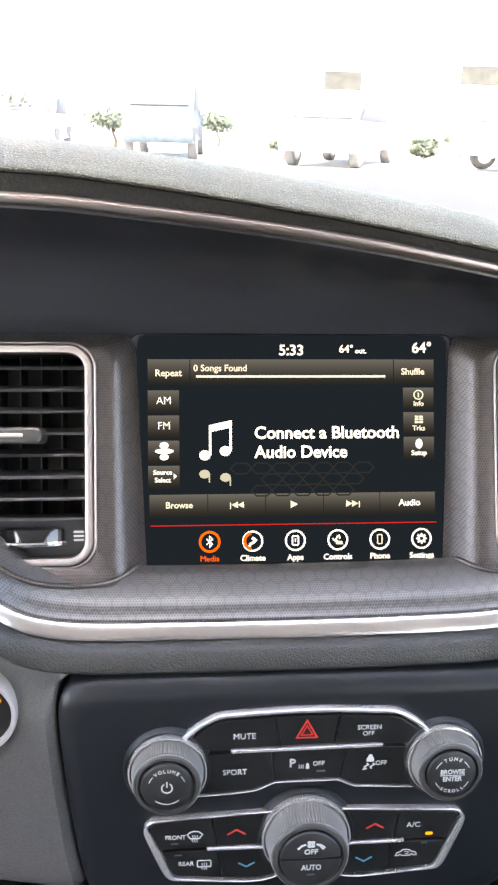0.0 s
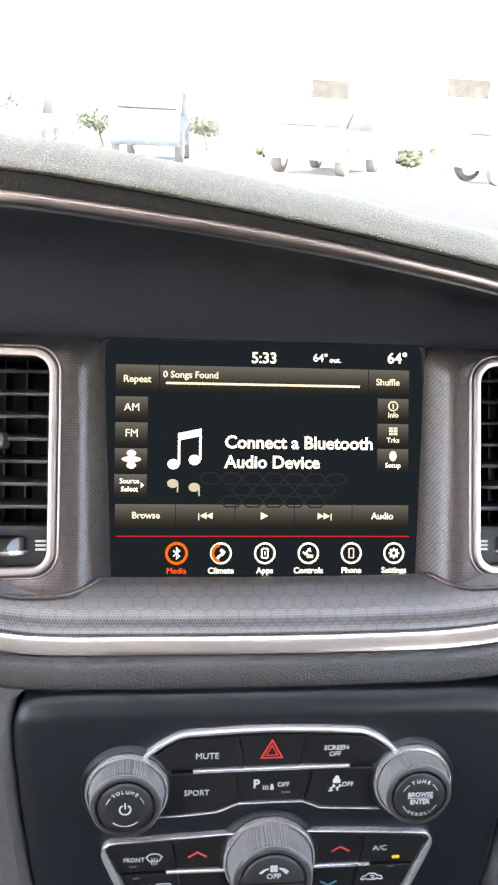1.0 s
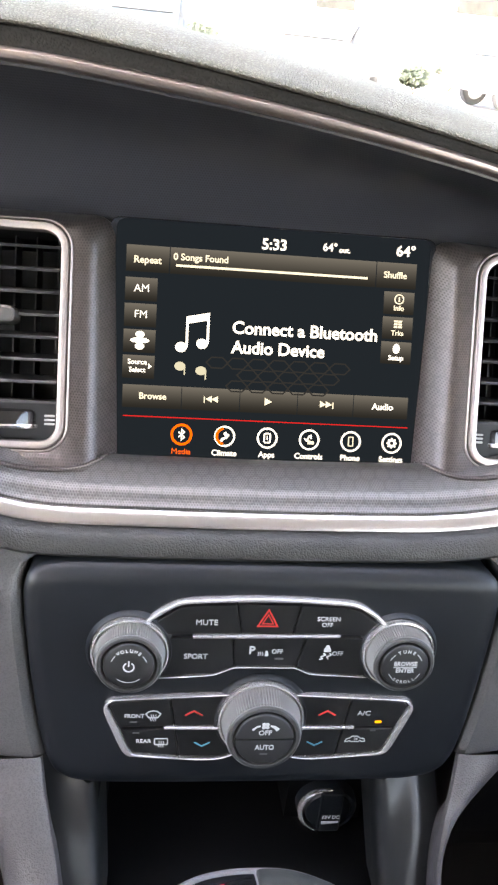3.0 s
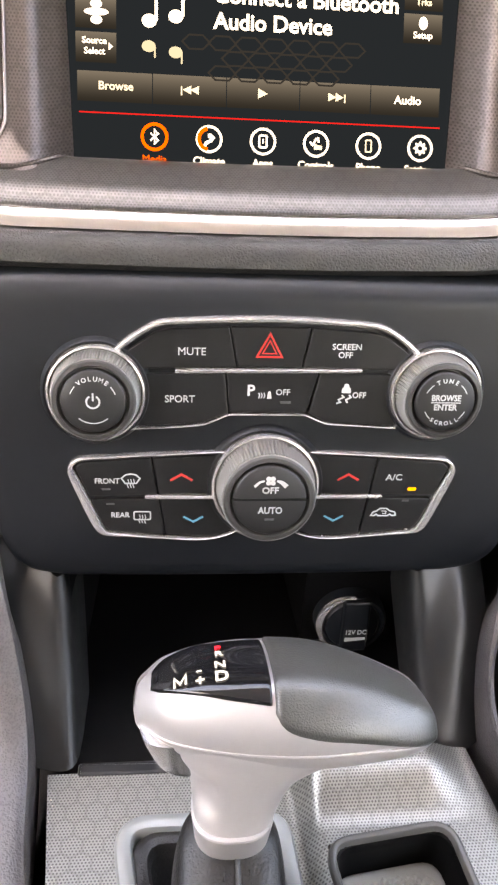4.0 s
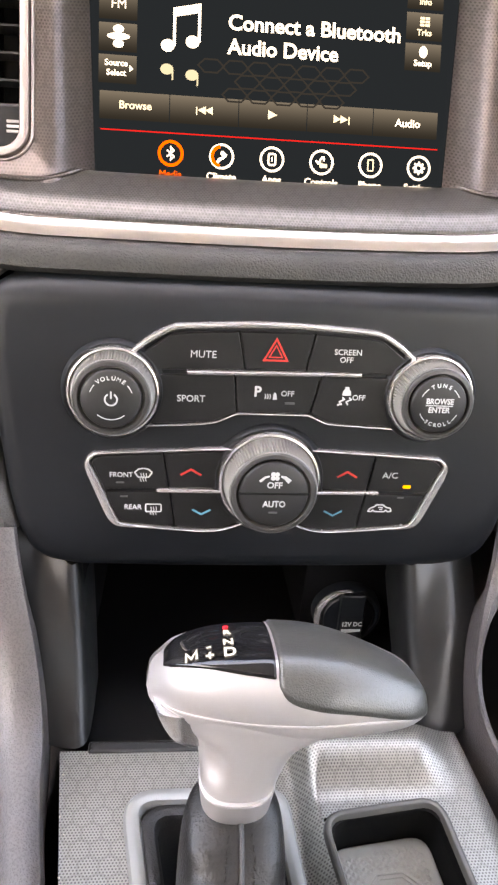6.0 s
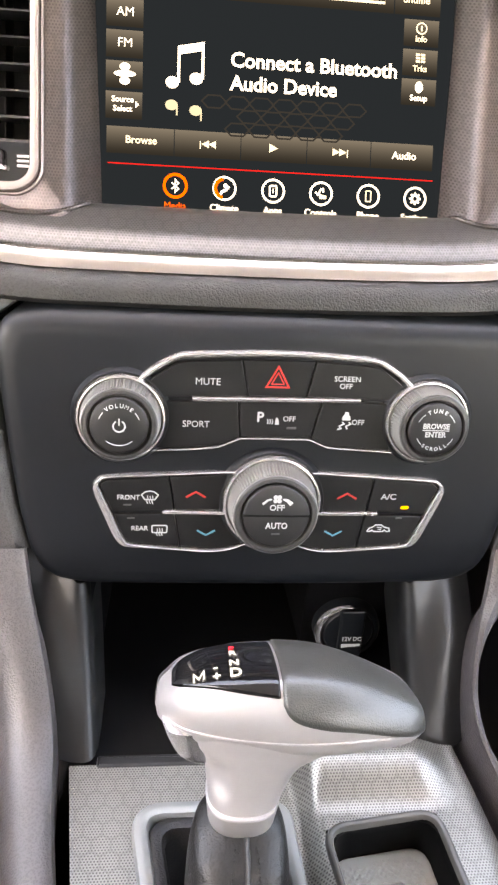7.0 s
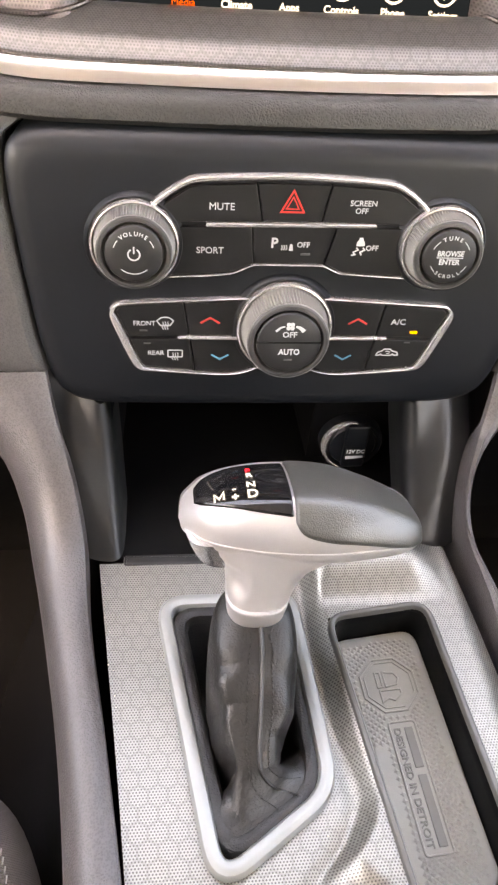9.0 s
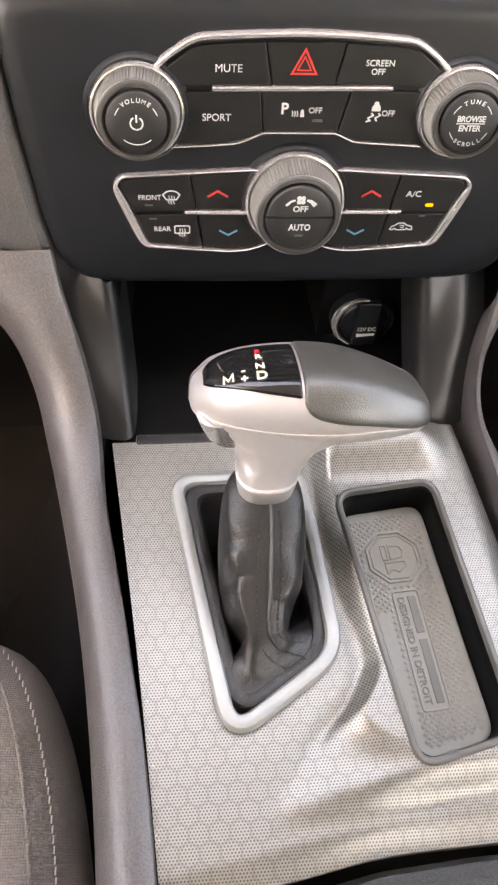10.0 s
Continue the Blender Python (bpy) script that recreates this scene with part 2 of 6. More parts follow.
def frame_of(origin, slope):
    """x to the right, y up along a face that leans back by slope, z out of it."""
    n = math.hypot(1, slope)
    return Matrix(((1, 0, 0, origin[0]), (0, slope / n, -1 / n, origin[1]), (0, 1 / n, slope / n, origin[2]), (0, 0, 0, 1)))


def offset(pts, d, closed=True):
    """A polygon moved inwards by d (counter-clockwise polygons)."""
    out, n = [], len(pts)
    for i in range(n):
        p = Vector(pts[i])
        a = Vector(pts[i - 1]) if (closed or i) else None
        b = Vector(pts[(i + 1) % n]) if (closed or i < n - 1) else None
        t1 = (p - a).normalized() if a is not None and (p - a).length > 1e-9 else None
        t2 = (b - p).normalized() if b is not None and (b - p).length > 1e-9 else None
        t1, t2 = t1 or t2, t2 or t1
        n1, n2 = Vector((-t1.y, t1.x)), Vector((-t2.y, t2.x))
        m = (n1 + n2)
        m = m.normalized() if m.length > 1e-6 else n1
        out.append(p + m * (d / max(0.45, m.dot(n1))))
    return out


def ccw(pts):
    a = sum(p[0] * q[1] - q[0] * p[1] for p, q in zip(pts, pts[1:] + pts[:1]))
    return list(pts) if a > 0 else list(pts)[::-1]


def rounded(pts, r, steps=4):
    """Corners of a polygon rounded with radius about r (one number or one a corner)."""
    pts, out, n = [Vector(p) for p in pts], [], len(pts)
    for i, p in enumerate(pts):
        a, b = pts[i - 1], pts[(i + 1) % n]
        rr = r[i] if isinstance(r, (list, tuple)) else r
        da, db = (a - p), (b - p)
        c = min(rr, da.length * 0.48, db.length * 0.48)
        if c < 1e-6:
            out.append(p)
            continue
        s, e = p + da.normalized() * c, p + db.normalized() * c
        for k in range(steps + 1):
            t = k / steps
            out.append(s * (1 - t) ** 2 + p * 2 * t * (1 - t) + e * t * t)
    return [(v.x, v.y) for v in out]


def prism(pts, fr, z0, z1, bevel=0.0004, bm=None):
    """A polygon raised from z0 to z1 in the frame fr, its upper edge rounded off."""
    pts = ccw(pts)
    s = 1 if z1 > z0 else -1
    rows = [[fr @ Vector((*p, z0)) for p in pts], [fr @ Vector((*p, z1 - s * bevel)) for p in pts],
            [fr @ Vector((*p, z1 - s * bevel * 0.3)) for p in offset(pts, bevel * 0.3)], [fr @ Vector((*p, z1)) for p in offset(pts, bevel)]]
    return grid(rows, closed_u=True, cap=True, bm=bm)


def ribbon(path, widths, fr, z0, z1, bevel=0.0004, closed=False, bm=None):
    """A raised strip along a path, in the frame fr."""
    path = [Vector(p) for p in path]
    if not isinstance(widths, (list, tuple)):
        widths = [widths] * len(path)
    l, r = offset(path, 1.0, closed), offset(path, -1.0, closed)
    rows = []
    for p, a, b, w in zip(path, l, r, widths):
        a, b = (a - p) * w / 2, (b - p) * w / 2
        k = 1 - min(0.8, 2 * bevel / w)
        sec = ((a, z0), (a, z1 - bevel), (a * (0.5 + 0.5 * k), z1 - bevel * 0.25), (a * k * 0.5, z1), (b * k * 0.5, z1), (b * (0.5 + 0.5 * k), z1 - bevel * 0.25), (b, z1 - bevel), (b, z0))
        rows.append([fr @ Vector((p.x + o.x, p.y + o.y, z)) for o, z in sec])
    return grid(rows, closed_u=True, closed_v=closed, cap=not closed, bm=bm)


def lathe(profile, fr, cx, cy, n=64, ridges=0, depth=0.0, span=(0, 0), bm=None):
    """A turned shape: (radius, height) pairs; rings numbered in span get ridges."""
    rows = []
    for i, (r, z) in enumerate(profile):
        row = []
        for k in range(n):
            a = 2 * math.pi * k / n
            rr = r - (depth if ridges and span[0] <= i <= span[1] and k % 2 else 0)
            row.append(fr @ Vector((cx + rr * math.cos(a), cy + rr * math.sin(a), z)))
        rows.append(row)
    return grid(rows, closed_u=True, cap=True, bm=bm)


def disc(cx, cy, r, n=32, ry=None):
    return [(cx + r * math.cos(2 * math.pi * k / n), cy + (ry or r) * math.sin(2 * math.pi * k / n)) for k in range(n)]


def box(lo, hi, bm=None, bevel=0.0):
    bm = bm or bmesh.new()
    (x0, y0, z0), (x1, y1, z1) = lo, hi
    pts = [(x0, y0), (x1, y0), (x1, y1), (x0, y1)]
    if bevel:
        return prism(rounded(pts, bevel, 3), Matrix.Identity(4), z0, z1, bevel, bm)
    return grid([[Vector((*p, z)) for p in pts] for z in (z0, z1)], closed_u=True, cap=True, bm=bm)


def letters(name, text, fr, x, y, size, z, material, parent, align="CENTER", fat=0.0, width=0.0, slant=0.0, thick=0.00006):
    cu = bpy.data.curves.new(name, "FONT")
    cu.body, cu.size, cu.align_x, cu.align_y = text, size, align, "CENTER"
    cu.offset, cu.extrude, cu.shear, cu.resolution_u = (0.0 if "M" in text else min(fat, 0.028 * size)), thick, slant, 3
    ob = bpy.data.objects.new(name, cu)
    scene.collection.objects.link(ob)
    me = bpy.data.meshes.new_from_object(ob)
    bpy.data.objects.remove(ob)
    bpy.data.curves.remove(cu)
    xs = [v.co.x for v in me.vertices]
    k = width / (max(xs) - min(xs)) if width else 1.0
    for v in me.vertices:
        v.co = fr @ Vector((x + v.co.x * k, y + v.co.y, z + v.co.z))
    me.materials.append(material)
    t = new(name, me)
    t.parent = parent
    t.matrix_parent_inverse = root_of(parent).inverted()
    return t


def smooth_curve(keys):
    """A function that glides through (x, value) keys."""
    xs, ys = [k[0] for k in keys], [k[1] for k in keys]

    def f(x):
        if x <= xs[0]:
            return ys[0]
        if x >= xs[-1]:
            return ys[-1]
        i = max(k for k in range(len(xs) - 1) if xs[k] <= x)
        h = xs[i + 1] - xs[i]
        t = (x - xs[i]) / h
        m = []
        for k in (i, i + 1):
            a, b = max(0, k - 1), min(len(xs) - 1, k + 1)
            m.append((ys[b] - ys[a]) / (xs[b] - xs[a]) * h)
        return (2 * t**3 - 3 * t**2 + 1) * ys[i] + (t**3 - 2 * t**2 + t) * m[0] + (3 * t**2 - 2 * t**3) * ys[i + 1] + (t**3 - t**2) * m[1]
    return f


def ease(a, b, v):
    t = min(1, max(0, (v - a) / (b - a)))
    return t * t * (3 - 2 * t)


def steps(a, b, n):
    return [a + (b - a) * i / (n - 1) for i in range(n)]


# ---- the dashboard ----
PF = frame_of((0, 0.35, 0.86), 0.207)        # control panel
SF = frame_of((0, 0.4265, 0.9275), 0.46)     # display
FF = frame_of((0, 0.404, 0.914), 0.46)       # fascia beside the display
dash = anchor("dashboard", (0, 0.40, 0.70), "dark grey padded dashboard with chrome trim strips and perforated panels", "dashboard")

lift = smooth_curve([(-0.75, 0.16), (-0.30, 0.13), (-0.20, 0.068), (-0.18, 0.042), (-0.168, 0.027), (-0.158, 0.016), (-0.148, 0.0085), (-0.136, 0.004), (-0.12, 0.0015), (-0.10, 0.0005), (0, 0), (0.08, 0.0015), (0.10, 0.003), (0.12, 0.006), (0.136, 0.010), (0.15, 0.017), (0.17, 0.032), (0.20, 0.065), (0.30, 0.13), (0.75, 0.16)])
XS = steps(-0.26, 0.26, 105)


def sweep(profile, xs=XS, rise=lift, closed=False):
    return grid([[(x, y, z + rise(x)) for y, z in profile] for x in xs], closed_u=closed, cap=closed)


def arc(y0, z0, y1, z1, bulge, n=6):
    """Points from one (y, z) to another that bulge to the left of the way."""
    dy, dz = y1 - y0, z1 - z0
    return [(y0 + dy * t - dz * bulge * 4 * t * (1 - t), z0 + dz * t + dy * bulge * 4 * t * (1 - t)) for t in steps(0, 1, n)]


part("ledge", sweep([(0.460, 0.910), (0.4185, 0.9150), (0.4170, 0.9178), (0.4150, 0.9196), (0.4115, 0.9200), (0.4070, 0.9188), (0.4020, 0.9170), (0.3970, 0.9152), (0.3935, 0.9138), (0.3905, 0.9124), (0.3880, 0.9106), (0.3860, 0.9086), (0.3828, 0.9069), (0.3828, 0.9040), (0.3848, 0.8995), (0.46, 0.8995)], closed=True), LEDGE_PITS, dash, "grey perforated ledge below the display")
part("chrome_strip", sweep([(0.3900, 0.9056), *arc(0.3812, 0.9062, 0.3750, 0.8996, -0.10, 8), (0.3765, 0.8992), (0.3900, 0.9010)], closed=True), CHROME, dash, "bright chrome strip")
part("leather_roll", sweep([(0.384, 0.8985), (0.3765, 0.8986), (0.3728, 0.8990), (0.3700, 0.8984), *arc(0.3685, 0.8976, 0.3632, 0.8888, -0.10, 7), (0.3650, 0.8862), (0.384, 0.8790)], closed=True), ROLL_LEATHER, dash, "black grained leather roll")

# lower skin left and right of the control panel, with its own opening
EDGE = [(0.0, 0.0297), (0.105, 0.0292), (0.119, 0.0268), (0.1262, 0.0218), (0.1285, 0.0120), (0.1280, -0.005), (0.1255, -0.035), (0.1215, -0.070), (0.1175, -0.0905), (0.1130, -0.1020), (0.1050, -0.1085), (0.0900, -0.1115), (0.045, -0.1125), (0.0, -0.1128)]
PANEL_EDGE = ccw([(-x, y) for x, y in EDGE[1:-1]] + [(x, y) for x, y in EDGE[::-1]])
for side, word in ((-1, "driver"), (1, "passenger")):
    rows = []
    for v in steps(0.0385, -0.0905, 24) + [-0.0915, -0.0918]:
        inner = np.interp(-v, [-e[1] for e in EDGE[2:10]], [e[0] for e in EDGE[2:10]]) + 0.0012
        row = [(inner, v, -0.024), (inner, v, -0.0085), (inner + 0.0015, v, -0.006), (inner + 0.005, v, -0.004)]
        row += [(inner + 0.005 + (0.34 - inner) * t, v, -0.004 - 0.03 * t - 0.05 * t * t) for t in (0.06, 0.14, 0.25, 0.4, 0.6, 0.8, 1.0)]
        sink = 0.0 if v > -0.091 else (0.0008 if v > -0.0917 else 0.006)
        sink += 0.013 * ease(0.004, 0.036, v)
        rows.append([PF @ Vector((side * a, b + lift(side * a) * ease(-0.02, 0.046, b) * 0.95, c - sink)) for a, b, c in row])
    part("lower_skin", grid(rows), SIDE_LEATHER, dash, "dark grey grained lower dashboard")

# the brow over the display: pad, dark lip, chrome line and the smooth recess below it
brow = smooth_curve([(-0.75, 1.05), (-0.40, 1.103), (-0.25, 1.1130), (-0.13, 1.1106), (-0.08, 1.1060), (-0.03, 1.1004), (0.023, 1.0932), (0.079, 1.0836), (0.103, 1.0788), (0.15, 1.0680), (0.25, 1.038), (0.75, 1.00)])
pad_rise = smooth_curve([(-0.30, 0.0042), (-0.10, 0.0036), (0.0, 0.0012), (0.10, 0.0004), (0.30, 0.0)])
WIDE = steps(-0.74, 0.74, 149)


def brow_sweep(profile, closed=False, xs=WIDE, extra=None):
    return grid([[(x, 0.4235 + y, brow(x) + z + (extra(x) * ease(0.004, 0.010, z) if extra else 0.0)) for y, z in profile] for x in xs], closed_u=closed, cap=closed)


part("brow_pad", brow_sweep([(0.012, 0.0098), (0.0012, 0.0098), (-0.0008, 0.0104), (-0.0014, 0.0114), (-0.0006, 0.0126), (0.0020, 0.0139), (0.006, 0.0152), (0.012, 0.0180), (0.020, 0.0205), (0.030, 0.0223), (0.042, 0.0230), (0.056, 0.0222), (0.085, 0.014), (0.14, -0.004), (0.14, -0.008), (0.03, 0.006)], True, extra=pad_rise), PAD_LEATHER, dash, "grained padded dashboard brow, paler than the lower dashboard")
part("brow_lip", brow_sweep([(0.010, 0.0102), (0.0016, 0.0100), (0.0006, 0.0092), (0.0006, 0.0062), (0.0012, 0.0044), (0.010, 0.004)], True, extra=pad_rise), LIP_LEATHER, dash, "black grained lip under the brow")
part("brow_chrome", brow_sweep([(0.004, 0.0054), (0.0004, 0.0050), (-0.0010, 0.0038), (-0.0014, 0.0022), (-0.0010, 0.0006), (0.0004, -0.0006), (0.004, -0.0012)], True, steps(-0.3, 0.5, 121)), BROW_CHROME, dash, "thin chrome line below the brow")
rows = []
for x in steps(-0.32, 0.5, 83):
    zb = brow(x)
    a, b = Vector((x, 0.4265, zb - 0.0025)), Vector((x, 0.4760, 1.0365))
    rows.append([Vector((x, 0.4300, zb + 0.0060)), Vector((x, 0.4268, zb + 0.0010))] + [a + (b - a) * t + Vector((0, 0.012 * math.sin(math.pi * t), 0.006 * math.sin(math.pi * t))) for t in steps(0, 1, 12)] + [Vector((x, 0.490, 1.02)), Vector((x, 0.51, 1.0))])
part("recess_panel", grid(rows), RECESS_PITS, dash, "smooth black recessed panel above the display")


# fascia pieces beside the display, each with the opening for a vent
def ring_pts(x0, x1, y0, y1, r, n=8):
    out = []
    for cx, cy, a0 in ((x1 - r, y1 - r, 0), (x0 + r, y1 - r, 90), (x0 + r, y0 + r, 180), (x1 - r, y0 + r, 270)):
        for k in range(n + 1):
            a = radians(a0 + 90 * k / n)
            out.append((cx + r * math.cos(a), cy + r * math.sin(a)))
    return out


VX0, VX1, VY0, VY1 = 0.1142, 0.225, 0.0128, 0.1302
for side in (-1, 1):
    loops = []
    for inset, z in ((0, -0.060), (0, -0.0175), (0.0008, -0.0150), (0.0040, -0.0105), (0.0080, -0.0052), (0.0105, -0.0022), (0.0130, -0.0006), (0.0150, 0.0)):
        loops.append([(side * x, min(y, 0.1405 - inset * 0.75 - (0.11 * max(0.0, x - 0.165) if side > 0 else 0.0)), z) for x, y in ring_pts(0.0895 + inset, 0.262 - inset, -0.010 + inset * 0.5, 0.1405 - inset * 0.75, 0.012)])
    # the inner foot sweeps towards the display and sinks into the ledge
    loops = [[(x - side * 0.010 * (max(0.0, 0.018 - y) / 0.022) ** 2 * (abs(x) < 0.13), y, z + 0.0085 * (1 - ease(-0.010, 0.024, y)) ** 1.5 * ease(0.080, 0.116, abs(x)) * (z > -0.03)) for x, y, z in row] for row in loops]
    for grow, z in ((0.0012, 0.0), (0.0, -0.001), (0.0, -0.006)):
        loops.append([(side * x, y, z) for x, y in ring_pts(VX0 - grow, VX1 + grow, VY0 - grow, VY1 + grow, 0.012)])
    part("fascia", grid([[FF @ Vector(p) for p in row] for row in loops], closed_u=True), FASCIA_PITS, dash, "grey perforated fascia round the vent")
    foot = smooth_curve([(0.084, 0.4190), (0.0880, 0.4150), (0.0925, 0.4095), (0.098, 0.4055), (0.104, 0.4025), (0.112, 0.4002), (0.128, 0.3985), (0.145, 0.3972), (0.175, 0.3960)])
    rows = []
    for x in steps(0.086, 0.170, 60):
        yb = foot(x)
        zb = float(np.interp(yb, [0.3935, 0.3970, 0.4020, 0.4070, 0.4115, 0.4190], [0.9138, 0.9152, 0.9170, 0.9188, 0.9200, 0.9165])) + lift(side * x)
        rows.append([(side * x, yb + 0.0017 * math.cos(q), zb + 0.0006 + 0.0012 * math.sin(q)) for q in steps(0, 2 * math.pi * 9 / 10, 10)])
    part("fascia_edge", grid(rows, closed_u=True, cap=True), FASCIA_PITS, dash, "rounded edge at the foot of the fascia")

# ---- display ----
display = anchor("touchscreen", SF @ Vector((0, -0.014, -0.004)), "lit infotainment touchscreen showing a media menu, set in the dashboard", "touchscreen")
part("glass_panel", prism(rounded([(-0.0935, -0.0145), (0.0925, -0.0145), (0.0925, 0.1190), (-0.0935, 0.1190)], 0.006), SF, -0.009, 0.0, 0.0008), SCREEN_GLASS, display, "glossy black screen glass")
UI_WHITE = glowing("ui_white", (1.0, 0.99, 0.95), 0.92)
UI_CREAM = glowing("ui_cream", (0.95, 0.90, 0.74), 0.70)
UI_ORANGE = glowing("ui_orange", (1.0, 0.12, 0.008), 0.95)
UI_RED = glowing("ui_red", (0.75, 0.02, 0.02), 0.6)
UI_KEY = glowing("ui_key", (0.95, 0.93, 0.86), 0.05)
kn, kl = UI_KEY.node_tree.nodes, UI_KEY.node_tree.links
kc, ks = add(kn, "TexCoord"), add(kn, "SeparateXYZ")
kl.new(kc.outputs["Generated"], ks.inputs[0])
kl.new(math_node(kn, kl, "MULTIPLY_ADD", math_node(kn, kl, "POWER", ks.outputs[2], 1.6), 0.075 * GLOW, 0.012 * GLOW), kn["Emission"].inputs[1])
UI_HEX = glowing("ui_hex", (0.9, 0.92, 0.95), 0.018)
UI_DIM = glowing("ui_dim", (0.9, 0.9, 0.72), 0.42)
UI_SHADE = glowing("ui_shade", (0.50, 0.72, 1.0), 0.014)
Z1, Z2, Z3 = 0.00015, 0.00030, 0.00045


def flat(name, pts, material, z=Z2, parent=None, t=0.0001):
    return part(name, prism(pts, SF, z - t, z, 0.00003), material, parent or display)


def rect(x0, x1, y0, y1):
    return [(x0, y0), (x1, y0), (x1, y1), (x0, y1)]


def ui_button(x0, x1, y0, y1):
    """A key on the display, paler towards its top."""
    b = flat("screen_key", rect(x0, x1, y0, y1), UI_KEY, Z1)
    return b


def say(text, x, y, size, parent, material=None, align="CENTER", fat=0.00012, width=0.0):
    return letters("screen_text", text, SF, x, y, size, Z3, material or UI_WHITE, parent, align, fat, width, thick=0.00003)


flat("screen_backlight", rounded(rect(-0.0900, 0.0890, -0.0128, 0.1180), 0.0055, 4), UI_SHADE, 0.00008)
say("5:33", -0.0020, 0.1090, 0.0085, display, fat=0.0002)
say("64\u00b0", 0.0300, 0.1098, 0.0062, display)
say("out.", 0.0385, 0.1088, 0.0042, display)
say("64\u00b0", 0.0745, 0.1105, 0.0085, display, fat=0.0002)
b = ui_button(-0.0842, -0.0605, 0.0895, 0.1040)
say("Repeat", -0.0725, 0.0960, 0.0054, b, UI_CREAM)
b = ui_button(-0.0600, 0.0575, 0.0895, 0.1040)
say("0 Songs Found", -0.0583, 0.0988, 0.0052, b, UI_CREAM, "LEFT")
flat("progress_line", rect(-0.0567, 0.0528, 0.0935, 0.0948), UI_CREAM, Z3, b)
b = ui_button(0.0580, 0.0815, 0.0895, 0.1040)
say("Shuffle", 0.0690, 0.0968, 0.0052, b, UI_CREAM)
for k, word in enumerate(("AM", "FM", "", "Source\nSelect")):
    y1 = 0.0863 - 0.0143 * k
    b = ui_button(-0.0842, -0.0665, y1 - 0.0128, y1)
    if word == "":
        flat("screen_mark", rounded(disc(-0.0751, y1 - 0.0060, 0.0054, 16, 0.0016), 0.0001, 1), UI_WHITE, Z3, b)
        for dy in (0.0033, -0.0033):
            flat("screen_mark", disc(-0.0751, y1 - 0.0060 + dy, 0.0026, 16, 0.0019), UI_WHITE, Z3, b)
        flat("screen_mark", rect(-0.0763, -0.0739, y1 - 0.0090, y1 - 0.0030), UI_WHITE, Z3, b)
    elif k == 3:
        for dy, w in ((0.0022, "Source"), (-0.0022, "Select")):
            say(w, -0.0760, y1 - 0.0060 + dy, 0.0038, b)
        flat("screen_mark", [(-0.0698, y1 - 0.0076), (-0.0680, y1 - 0.0059), (-0.0698, y1 - 0.0042)], UI_WHITE, Z3, b)
    else:
        say(word, -0.0751, y1 - 0.0060, 0.0060, b, fat=0.0002)
for k, word in enumerate(("Info", "Trks", "Setup")):
    y1 = 0.0876 - 0.0143 * k
    b = ui_button(0.0632, 0.0812, y1 - 0.0128, y1)
    say(word, 0.0722, y1 - 0.0094, 0.0040, b, UI_CREAM if k < 2 else UI_WHITE)
    if k == 0:
        part("screen_mark", ribbon(disc(0.0722, y1 - 0.0042, 0.0026, 20), 0.0007, SF, Z2, Z3, 0.00003, True), UI_CREAM, b)
        flat("screen_mark", rect(0.0718, 0.0726, y1 - 0.0056, y1 - 0.0029), UI_CREAM, Z3, b)
    elif k == 1:
        for i in range(2):
            for j in range(3):
                flat("screen_mark", rect(0.0699 + 0.0026 * i, 0.0721 + 0.0026 * i, y1 - 0.0032 - 0.0016 * j, y1 - 0.0020 - 0.0016 * j), UI_CREAM, Z3, b)
    else:
        flat("screen_mark", disc(0.0722, y1 - 0.0040, 0.0021, 16, 0.0029), UI_WHITE, Z3, b)
CUTS = (-0.0838, -0.0506, -0.0175, 0.0159, 0.0488, 0.0815)
keys = [ui_button(a + 0.0002, c - 0.0002, 0.0142, 0.0270) for a, c in zip(CUTS, CUTS[1:])]
say("Browse", -0.0668, 0.0208, 0.0050, keys[0], UI_CREAM)
say("Audio", 0.0662, 0.0208, 0.0052, keys[4])


def tri(x, y, s, way, parent):
    flat("screen_mark", [(x - way * s, y + s), (x - way * s, y - s), (x + way * s, y)], UI_CREAM, Z3, parent)


tri(-0.0010, 0.0208, 0.0022, 1, keys[2])
for x, way, key in ((-0.0335, -1, keys[1]), (0.0325, 1, keys[3])):
    tri(x - way * 0.0016, 0.0208, 0.0019, way, key)
    tri(x + way * 0.0018, 0.0208, 0.0019, way, key)
    flat("screen_mark", rect(x + way * 0.0042 - 0.0003, x + way * 0.0042 + 0.0003, 0.0184, 0.0222), UI_CREAM, Z3, key)
flat("red_line", rect(-0.0830, 0.0820, 0.0091, 0.0097), UI_RED, Z2)
# honeycomb glow behind the menu
for i in range(-3, 4):
    for j in range(3):
        cx, cy, r = 0.004 + i * 0.0118 + (0.0059 if j % 2 else 0), 0.0415 - j * 0.0064, 0.0052
        if abs(i) + j * 0.5 > 3.2:
            continue
        pts = [(cx + r * 1.18 * math.cos(radians(60 * k)), cy + r * 0.66 * math.sin(radians(60 * k))) for k in range(6)]
        part("honeycomb_cell", ribbon(pts, 0.0008, SF, 0.0001, 0.0002, 0.00003, True), UI_HEX, display)
